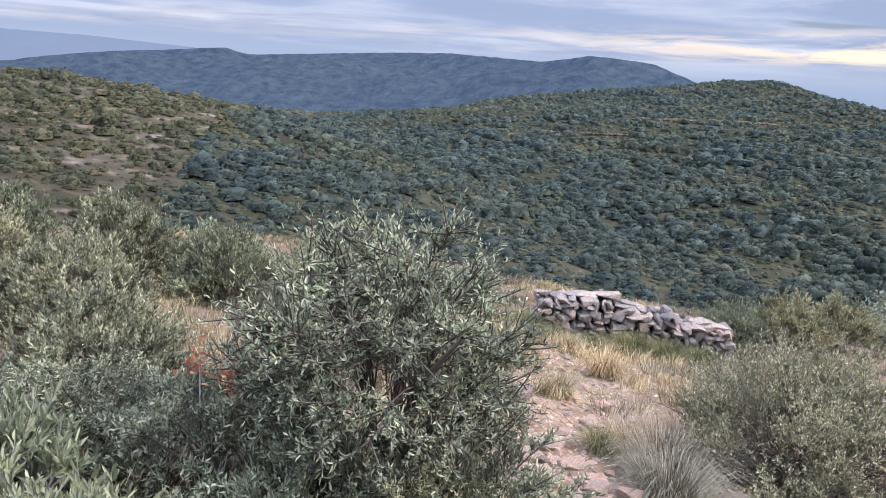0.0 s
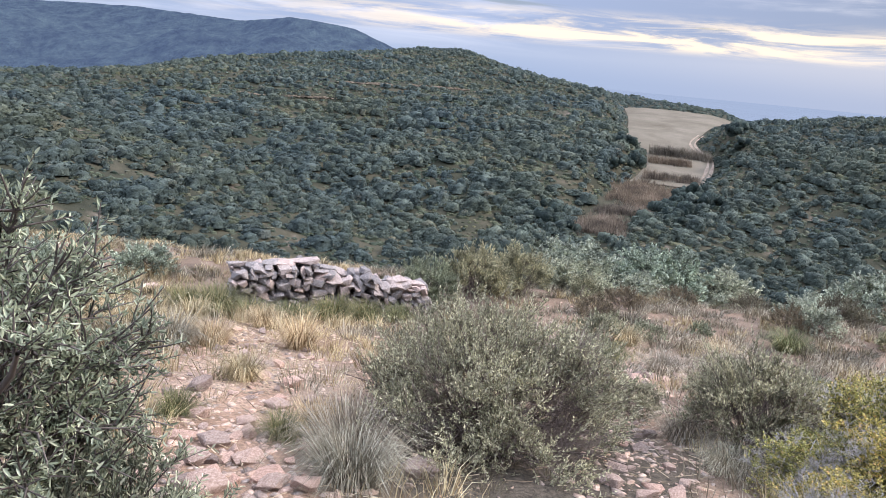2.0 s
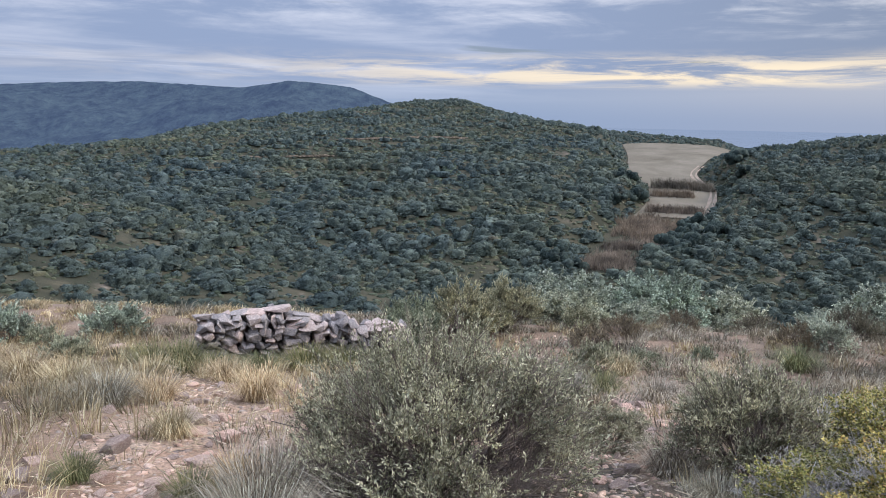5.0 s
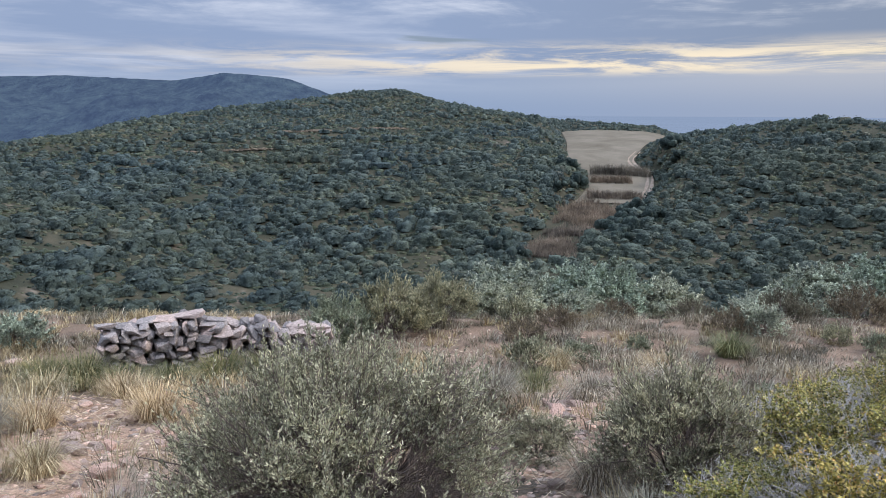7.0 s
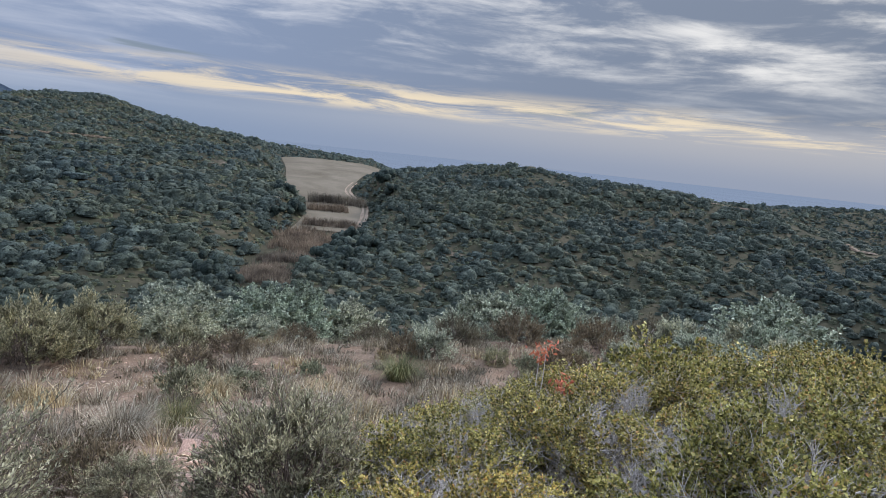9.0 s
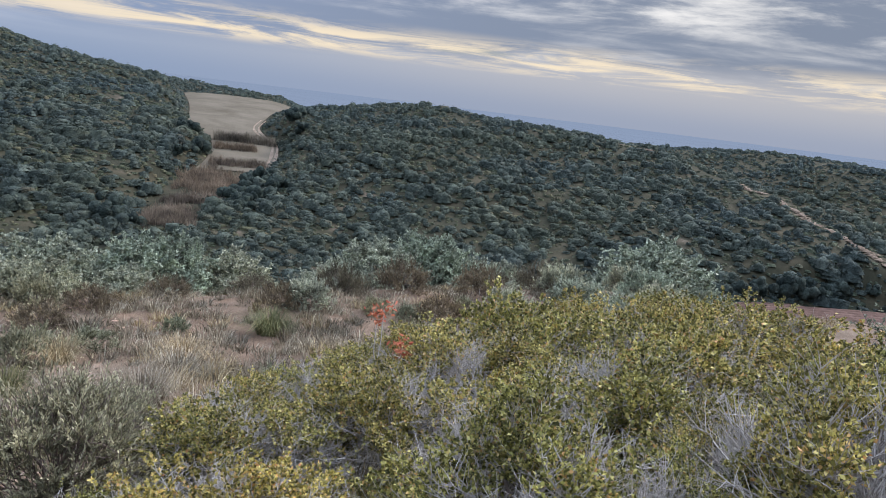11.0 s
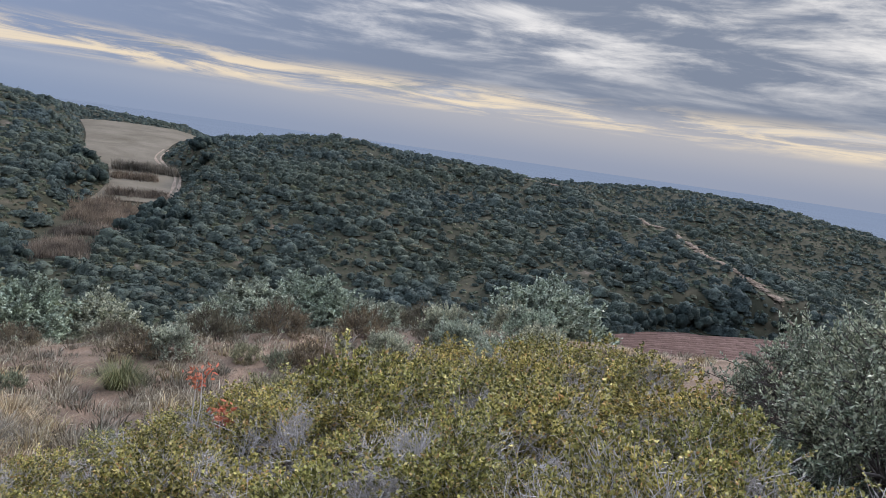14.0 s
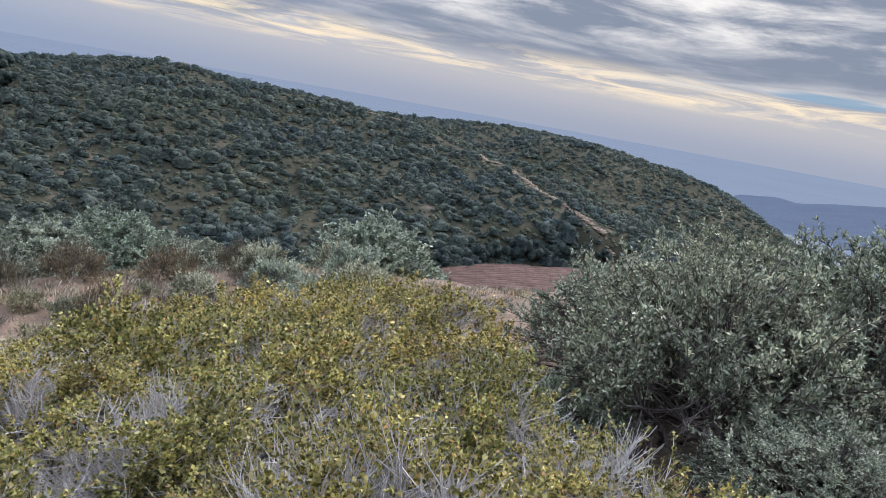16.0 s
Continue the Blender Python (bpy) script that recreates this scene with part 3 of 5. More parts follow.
def outward(parents, n, lo, hi, size, lift, jitter, up, length, rng, k):
    """Side shoots that turn towards the outside of the crown."""
    m, kk, _ = parents.shape
    idx = np.repeat(np.arange(m), n)
    t = rng.uniform(lo, hi, len(idx)) * (kk - 1)
    j = np.clip(t.astype(int), 0, kk - 2)
    p0, p1 = parents[idx, j], parents[idx, j + 1]
    pos = p0 + (p1 - p0) * (t - j)[:, None]
    out = unit((pos - np.array([0, 0, size[1] * lift])) / np.array([size[0] / 2, size[0] / 2, size[1] * (1 - lift)]))
    d = unit(0.45 * unit(p1 - p0) + 0.6 * out + jitter * rng.normal(size=pos.shape) + np.array([0, 0, up]))
    ln = length * rng.uniform(0.5, 1.35, len(idx))
    bend = 0.3 * rng.normal(size=pos.shape) + np.array([0, 0, up * 0.6])
    s = np.linspace(0, 1, k)[None, :, None]
    return pos[:, None] + (d[:, None] * s + bend[:, None] * s * s * 0.5) * ln[:, None, None]


def crown_branches(parents, n, size, lift, reach, rng, k=5, inner=0.3):
    """Branches from the stems to points all through a lumpy crown, more of them near its outside."""
    az = rng.uniform(0, 2 * np.pi, n)
    ct = 1 - (1 - math.cos(radians(reach))) * rng.uniform(0, 1, n)
    st = np.sqrt(np.maximum(1 - ct**2, 0))
    ph = rng.uniform(0, 6.28, 4)
    lump = 1 + 0.11 * np.sin(3 * az + 4 * ct + ph[0]) + 0.09 * np.sin(5 * az - 7 * ct + ph[1]) + 0.07 * np.sin(9 * az + 11 * ct + ph[2])
    q = 0.88 * lump * rng.uniform(inner, 1.0, n) ** 0.45
    end = np.stack([np.cos(az) * st * q * size[0] / 2, np.sin(az) * st * q * size[0] / 2, size[1] * (lift + (1 - lift) * ct * q)], 1)
    tips = parents[:, -1]
    near = np.argmin(((end[:, None] - tips[None]) ** 2).sum(-1), 1)
    t = rng.uniform(0.30, 0.75, n) * (parents.shape[1] - 1)
    j = t.astype(int)
    start = parents[near, j] + (parents[near, np.minimum(j + 1, parents.shape[1] - 1)] - parents[near, j]) * (t - j)[:, None]
    mid = 0.5 * (start + end) + np.array([0, 0, 0.10 * size[1]]) + rng.normal(size=(n, 3)) * 0.04 * size[1]
    s = np.linspace(0, 1, k)[None, :, None]
    return start[:, None] * (1 - s) ** 2 + 2 * mid[:, None] * s * (1 - s) + end[:, None] * s * s


def shrub(name, label, category, seed, size, counts, leaf, leaf_mat, wood_mat, reach=88, lift=0.05, foot=0.1, up=0.35, twig=0.16, thick=0.012, per_twig=18, six=False, wide=0.8, group="", bare=0.0, loose=0.55, inner=0.3, clump=0.0, limb=0.45, fine=True, low=0.51, tips=0.1, shoot=0.2):
    """A bush as one thing with its branches and its foliage. size: width and height; counts: stems, branches in all, twigs a branch."""
    rng = np.random.default_rng(seed)
    mean = (size[0] * 0.5 + size[1]) / 2
    a = dome_stems(counts[0], size, lift, reach * 0.9, foot, rng)
    b = crown_branches(a, counts[1], size, lift, reach, rng, inner=inner)
    c = outward(b, counts[2], 0.45, 1.0, size, lift, loose, up, mean * twig, rng, 4)
    b[..., 2], c[..., 2] = np.maximum(b[..., 2], 0.02), np.maximum(c[..., 2], 0.03)
    va, fa = tubes(a, np.full(len(a), thick), np.full(len(a), thick * 0.3), 5)
    vb, fb = tubes(b, np.full(len(b), thick * limb), np.full(len(b), thick * 0.18), 3)
    vc, fc = tubes(c[:, [0, 2, 3]], np.full(len(c), thick * shoot), np.full(len(c), thick * shoot * 0.45), 3)
    if not fine:
        vc, fc = vc[:0], fc[:0]
    root = thing(name, Matrix(), label, category, group)
    part("branchwork", mesh_from(name + "_wood", np.concatenate([va, vb, vc]), np.concatenate([fa, fb + len(va), fc + len(va) + len(vb)]), wood_mat), root, "bare stems and thin twigs")
    some = rng.uniform(size=len(c)) >= bare
    if clump:
        # leaves gather in cushions on the upper side; lower twigs are bare
        e, ph = c[:, -1] / clump, rng.uniform(0, 6.28, 6)
        field = np.sin(e[:, 0] * 1.0 + ph[0] + 1.3 * np.sin(e[:, 1] * 0.8 + ph[1])) + np.sin(e[:, 1] * 1.1 + ph[2] + 1.2 * np.sin(e[:, 2] * 0.9 + ph[3])) + 0.6 * np.sin(e[:, 2] * 1.3 + e[:, 0] * 1.7 + ph[4])
        some &= 1.25 * field + 3.2 * (c[:, -1, 2] / size[1] - low) + 0.35 * rng.normal(size=len(c)) > 0.0
    tw = c[some]
    idx = np.repeat(np.arange(len(tw)), per_twig)
    t = rng.uniform(tips, 1.0, len(idx)) * (tw.shape[1] - 1)
    j = np.clip(t.astype(int), 0, tw.shape[1] - 2)
    p0, p1 = tw[idx, j], tw[idx, j + 1]
    pos, tan = p0 + (p1 - p0) * (t - j)[:, None], unit(p1 - p0)
    way = unit(tan * 0.75 + wide * unit(rng.normal(size=tan.shape)) + np.array([0, 0, 0.25]))
    ln = leaf[0] * rng.uniform(0.6, 1.2, len(idx))
    v, f = blades(pos, way, ln, leaf[1] * rng.uniform(0.7, 1.2, len(idx)), rng, six=six)
    part("foliage", mesh_from(name + "_foliage", v, f, leaf_mat), root)
    return root


def on_ground(x, y, turn=0.0, size=1.0, sink=0.02, tall=1.0):
    return Matrix.Translation((x, y, land_at(x, y) - sink)) @ pose(0, 0, 0, 0, 0, turn) @ Matrix.Diagonal((size, size, size * tall, 1))


def put(ob, m):
    ob.matrix_basis = m
    return ob


def again(ob, m):
    """Another of a thing, at a pose that may carry a size."""
    loc, rot, size = m.decompose()
    twin = copy_thing(ob, Matrix.LocRotScale(loc, rot, None))
    twin.scale = size
    return twin


# ---- ground ----


def ground():
    az = np.radians(np.concatenate([np.arange(-44, 118, 0.5), np.arange(118, 316, 4.0)]))
    rad = np.concatenate([[0.0], np.arange(0.25, 12, 0.14), np.geomspace(12, 520, 250), np.geomspace(540, 4900, 30)])
    A, R = np.meshgrid(az, rad)
    x, y = R * np.sin(A), R * np.cos(A)
    z = land(x, y) - np.where(R > 600, 3.0, 0)
    na, nr = len(az), len(rad)
    i, j = np.meshgrid(np.arange(nr - 1), np.arange(na), indexing="ij")
    f = np.stack([i * na + j, i * na + (j + 1) % na, (i + 1) * na + (j + 1) % na, (i + 1) * na + j], -1).reshape(-1, 4)[:, ::-1]
    me = mesh_from("ground", np.stack([x, y, z], -1).reshape(-1, 3), f, M_EARTH)
    me.attributes.new("dry", "FLOAT", "POINT").data.foreach_set("value", dryness(x, y).astype(np.float32).ravel())
    me.attributes.new("bare", "FLOAT", "POINT").data.foreach_set("value", bareness(x, y).astype(np.float32).ravel())
    me.attributes.new("litter", "FLOAT", "POINT").data.foreach_set("value", litter_and_shade(x, y).astype(np.float32).ravel())
    ob = new("ground", me)
    return tagged(ob, "stony pinkish earth of a scrub-covered hill", "ground", kind="structure")


ground()


def sea():
    az = np.radians(np.arange(0, 360, 3.0))
    rad = np.geomspace(500, 4950, 24)
    A, R = np.meshgrid(az, rad)
    v = np.stack([R * np.sin(A), R * np.cos(A), np.full_like(R, -60.0)], -1).reshape(-1, 3)
    na, nr = len(az), len(rad)
    i, j = np.meshgrid(np.arange(nr - 1), np.arange(na), indexing="ij")
    f = np.stack([i * na + j, i * na + (j + 1) % na, (i + 1) * na + (j + 1) % na, (i + 1) * na + j], -1).reshape(-1, 4)[:, ::-1]
    tagged(new("water", mesh_from("water", v, f, M_SEA)), "distant sea and coastal plain with blue haze painted in", "sea", kind="structure")


sea()


def range_of_hills(name, line, slope, mat, label, deep, rough, seed):
    """A distant range: a crest with a slope in front and behind."""
    a = np.arctan2(line[:, 0], line[:, 1])
    r = np.hypot(line[:, 0], line[:, 1])
    fine = np.arange(a[0], a[-1], radians(0.25))
    rr, zz = np.interp(fine, a, r), np.interp(fine, a, line[:, 2])
    kernel = np.array([1, 2, 3, 2, 1]) / 9
    zz = np.convolve(np.pad(zz, 2, mode="edge"), kernel, "valid")
    d = np.concatenate([np.linspace(-deep, 0, 40), np.linspace(0, deep * 0.5, 8)[1:]])
    A, D = np.meshgrid(fine, d)
    R = rr[None] + D
    x, y = R * np.sin(A), R * np.cos(A)
    fall = np.minimum(np.abs(D) / deep, 1)
    z = zz[None] + (-70 - zz[None]) * fall**0.8 + rough * fbm(x + seed, y, deep * 0.6, 5) * np.sin(np.pi * np.clip(fall, 0, 1)) ** 0.7 + 0.025 * rough * fbm(x, y, deep * 0.05, 3)
    na, nr = len(fine), len(d)
    i, j = np.meshgrid(np.arange(nr - 1), np.arange(na - 1), indexing="ij")
    f = np.stack([i * na + j, i * na + j + 1, (i + 1) * na + j + 1, (i + 1) * na + j], -1).reshape(-1, 4)[:, ::-1]
    tagged(new(name, mesh_from(name, np.stack([x, y, z], -1).reshape(-1, 3), f, mat)), label, "mountains", kind="structure")


range_of_hills("backdrop_hills", BLUE_HILLS, 0.2, M_BLUE, "scrub-covered hills with the blue of distance painted in", 600, 24.0, 0)
range_of_hills("backdrop_range", FAR_RANGE, 0.2, M_FARBLUE, "mountain range on the horizon, painted pale blue with haze", 900, 15.0, 50)
range_of_hills("backdrop_coast", COAST, 0.2, M_COAST, "coastal hills with blue haze painted in", 470, 4.0, 90)

# ---- valley field, track and ploughed plot ----

def in_field(r, az, more=0.0):
    return (r > 180) & (r < 402) & (az > curve(FIELD_LEFT, r) - more) & (az < curve(FIELD_RIGHT, r) + more)


def in_plot(r, az, more=0.0):
    return (az > 74.5 - more) & (az < 88.8 + more) & (r > 128) & (r < curve(RED_FAR, az) + 3 * more)


def draped(name, grid_x, grid_y, lift, mat, label, category, rows=None):
    """A sheet laid over the land, from two grids of places."""
    z = land(grid_x, grid_y) + lift
    nr, na = grid_x.shape
    i, j = np.meshgrid(np.arange(nr - 1), np.arange(na - 1), indexing="ij")
    f = np.stack([i * na + j, i * na + j + 1, (i + 1) * na + j + 1, (i + 1) * na + j], -1)
    f = (f if rows is None else f[rows[:-1]]).reshape(-1, 4)[:, ::-1]
    return tagged(new(name, mesh_from(name, np.stack([grid_x, grid_y, z], -1).reshape(-1, 3), f, mat)), label, category, kind="structure")


def polar(r, az):
    return r * np.sin(np.radians(az)), r * np.cos(np.radians(az))


def fields():
    r = np.linspace(222, 402, 110)[:, None]
    t = np.linspace(0, 1, 40)[None]
    az = curve(FIELD_LEFT, r) * (1 - t) + curve(FIELD_RIGHT, r) * t
    x, y = polar(r + 0 * t, az)
    draped("field", x, y, 0.35, M_FIELD, "pale fallow field in the valley floor", "field")
    az = np.linspace(74.6, 88.7, 60)[None]
    t = np.linspace(0, 1, 150)[:, None]
    r = 130 + (curve(RED_FAR, az) - 130) * t
    x, y = polar(r, az + 0 * t)
    furrow = 0.28 * np.sin(2 * np.pi * (t * 20 + 0.4 * np.sin(az * 0.5))) + 0.05 * fbm(x, y, 3.0, 2)
    draped("ploughed_field", x, y, 0.3 + furrow, M_RED, "red ploughed plot with furrows", "field")


def strip(name, line, width, lift, mat, label, worn=False):
    """A trodden strip along rows of distance and bearing."""
    line = np.array(line, float)
    t = np.linspace(0, len(line) - 1, 24 * len(line))
    px, py = polar(line[:, 0], line[:, 1])
    k = np.arange(len(line))
    cx, cy = curve(np.stack([k, px], 1), t), curve(np.stack([k, py], 1), t)
    tx, ty = np.gradient(cx), np.gradient(cy)
    ln = np.hypot(tx, ty)
    nx, ny = -ty / ln, tx / ln
    s = np.linspace(-0.5, 0.5, 4)[None]
    w = width * (1 + 0.35 * np.sin(t * 2.7) + 0.2 * np.sin(t * 7.1))[:, None]
    lost = np.sin(t * 9.0) + np.sin(t * 15.7 + 1.0) + 0.8 * np.sin(t * 4.1 + 2.0) < -0.3 if worn else np.zeros(len(t), bool)
    draped(name, cx[:, None] + nx[:, None] * s * w, cy[:, None] + ny[:, None] * s * w, lift, mat, label, "track", ~lost)


fields()
TRACK = [(212, 38.3), (222, 39.2), (236, 39.75), (250, 40.0), (265, 39.9), (278, 38.9), (292, 38.5), (312, 39.0)]
for rut, shift in enumerate((-0.18, 0.18)):
    strip("track", [(r, az + shift) for r, az in TRACK], 0.8, 0.5, M_TRACK, "worn wheel rut of a farm track beside the field")

# ---- scrub on the hills ----


def dome(seed, seg, rings, down=0.56, least=-0.25):
    """A lumpy bush seen from afar: an uneven dome."""
    rng = np.random.default_rng(seed)
    v = [[0, 0, 1.0]]
    for k in range(1, rings + 1):
        a = k / rings * np.pi * down
        for s in range(seg):
            az = 2 * np.pi * (s + 0.5 * (k % 2)) / seg
            v.append([np.sin(a) * np.cos(az), np.sin(a) * np.sin(az), max(np.cos(a), least)])
    v = np.array(v) * rng.uniform(0.74, 1.18, (len(v), 1)) * np.array([rng.uniform(0.8, 1.35), rng.uniform(0.75, 1.1), 1.0])
    f = [[0, 1 + s, 1 + (s + 1) % seg] for s in range(seg)]
    for k in range(rings - 1):
        for s in range(seg):
            a, b = 1 + k * seg + s, 1 + k * seg + (s + 1) % seg
            c, d = a + seg, b + seg
            if k % 2 == 0:
                f += [[a, c, b], [b, c, d]]
            else:
                f += [[a, c, d], [a, d, b]]
    return v, np.array(f)


def scatter(name, variants, x, y, size, tall, turn, mat, label, category, sink=0.1):
    """Many copies of some small shapes, joined into one mass."""
    z = land(x, y)
    pick = np.arange(len(x)) % len(variants)
    V, F, base = [], [], 0
    for k, (v, f) in enumerate(variants):
        m = pick == k
        c, s = np.cos(turn[m])[:, None], np.sin(turn[m])[:, None]
        vx = (v[None, :, 0] * c - v[None, :, 1] * s) * size[m][:, None] + x[m][:, None]
        vy = (v[None, :, 0] * s + v[None, :, 1] * c) * size[m][:, None] + y[m][:, None]
        vz = v[None, :, 2] * (size * tall)[m][:, None] + (z[m] - sink * size[m])[:, None]
        V.append(np.stack([vx, vy, vz], -1).reshape(-1, 3))
        F.append((f[None] + (np.arange(m.sum()) * len(v))[:, None, None]).reshape(-1, f.shape[1]) + base)
        base += m.sum() * len(v)
    ob = new(name, mesh_from(name, np.concatenate(V), np.concatenate(F), mat))
    return tagged(ob, label, category, kind="stuff")


SPUR_PATH = [(262, 66.5), (258, 69.0), (249, 72.4), (238, 75.8), (222, 79.0), (208, 82.0), (201, 84.6), (194, 87.2), (186, 88.6)]


def near_path(x, y, wide=2.0):
    best = np.full(x.shape, 1e9)
    px, py = polar(np.array([p[0] for p in SPUR_PATH], float), np.array([p[1] for p in SPUR_PATH], float))
    for ax, ay, bx, by in zip(px[:-1], py[:-1], px[1:], py[1:]):
        t = np.clip(((x - ax) * (bx - ax) + (y - ay) * (by - ay)) / ((bx - ax) ** 2 + (by - ay) ** 2), 0, 1)
        best = np.minimum(best, np.hypot(x - ax - t * (bx - ax), y - ay - t * (by - ay)))
    return best < wide * (1 + 0.45 * np.sin(x * 0.31 + y * 0.17))


def pale_patches(name, line, wide, mat, label, category):
    """Bare earth and stones strewn along rows of distance and bearing."""
    rng = np.random.default_rng(len(name) + int(line[0][0]))
    line = np.array(line, float)
    n = 300 * (len(line) - 1)
    t = rng.uniform(0, len(line) - 1, n)
    t = t[np.sin(t * 9.0) + np.sin(t * 15.7 + 1.0) + 0.8 * np.sin(t * 4.1 + 2.0) > -0.7]
    k = np.arange(len(line))
    px, py = polar(np.interp(t, k, line[:, 0]), np.interp(t, k, line[:, 1]))
    px, py = px + rng.normal(size=len(t)) * wide * 0.30, py + rng.normal(size=len(t)) * wide * 0.30
    kinds = [(v * np.array([1, 0.8, 0.22]), f) for v, f in (dome(900 + s, 7, 2) for s in range(6))]
    scatter(name, kinds, px, py, 0.3 + 0.8 * rng.uniform(size=len(t)) ** 2, rng.uniform(0.6, 1, len(t)), rng.uniform(0, 6.28, len(t)), mat, label, category, sink=-0.25)


for stretch, wide in ((SPUR_PATH[:2], 1.6), (SPUR_PATH[3:], 2.0)):
    pale_patches("hill_path", stretch, wide, M_TRACK, "pale bare footpath along the spur of the hill", "track")


BARE_STRIPS = [[(286, 10.8), (285, 13.0), (287, 15.2)], [(291, 16.4), (294, 19.0), (296, 21.2)], [(273, 3.5), (268, 8.0), (266, 10.5)]]


def near_strip(r, az):
    """Within the bare strips of old terraces high on the hill."""
    hit = np.zeros(r.shape, bool)
    for line, wide in zip(BARE_STRIPS, (2.2, 2.6, 1.4)):
        mid = np.interp(az, [p[1] for p in line], [p[0] for p in line])
        hit |= (az > line[0][1]) & (az < line[-1][1]) & (np.abs(r - mid) < wide)
    return hit


for line, wide in zip(BARE_STRIPS, (2.0, 2.4, 1.2)):
    pale_patches("bare_terrace", line, wide, M_BARE, "pale bare strip of an old terrace", "earth")


def faces_knoll(r, az):
    """Slopes that turn towards the knoll, not the far side of the crests."""
    bins = np.arange(-46, 117, 1.0)
    rad = np.arange(60, 490, 3.0)
    A, R = np.meshgrid(bins, rad, indexing="ij")
    h = land(*polar(R, A))
    top = np.maximum.accumulate((h - 1.5) / R, axis=1)
    i, j = np.clip(np.round(az + 46).astype(int), 0, len(bins) - 1), np.clip(((r - 60) / 3).astype(int), 0, len(rad) - 1)
    return (land(*polar(r, az)) + 3.5) / r > top[i, np.maximum(j - 1, 0)]


def clump(seed, lobes, sprays):
    """A thicket seen from afar: low rounded crowns grown together, with sprays of leaves standing out of them."""
    rng = np.random.default_rng(seed)
    V, F, base = [], [], 0
    for k in range(lobes):
        v, f = dome(seed * 17 + k, 6, 2, 0.60, -0.4)
        q, a = 0.55 * math.sqrt(k / lobes), 2.4 * k + rng.uniform(-0.5, 0.5)
        size = rng.uniform(0.46, 0.62) * (1.2 if k == 0 else 1.0)
        mid = np.array([1.2 * q * math.cos(a), 0.9 * q * math.sin(a), 0.10 + 0.30 * (1 - q) * rng.uniform(0.6, 1.2)])
        V.append(v * size * 0.92 + mid)
        F.append(f + base)
        base += len(v)
        n = sprays // lobes
        way = unit(rng.normal(size=(n, 3)) * np.array([1, 1, 0.8]) + np.array([0, 0, 0.55]))
        way[:, 2] = np.maximum(way[:, 2], -0.15)
        at = mid + way * size * rng.uniform(0.88, 1.12, (n, 1))
        face = unit(way + 0.55 * rng.normal(size=(n, 3)))
        side = unit(np.cross(face, rng.normal(size=(n, 3))))
        up = np.cross(face, side)
        w = rng.uniform(0.08, 0.15, (n, 1))
        V.append(np.stack([at - side * w, at - up * w * 0.7, at + side * w, at + up * w * 0.8], 1).reshape(-1, 3))
        i = base + np.arange(n)[:, None] * 4
        F.append(np.concatenate([i + np.array([[0, 1, 2]]), i + np.array([[0, 2, 3]])]))
        base += 4 * n
    return np.concatenate(V), np.concatenate(F)


def along_slope(x, y):
    """Direction of the contour line at places on the land."""
    gx, gy = land(x + 4, y) - land(x - 4, y), land(x, y + 4) - land(x, y - 4)
    return np.arctan2(gx, -gy)


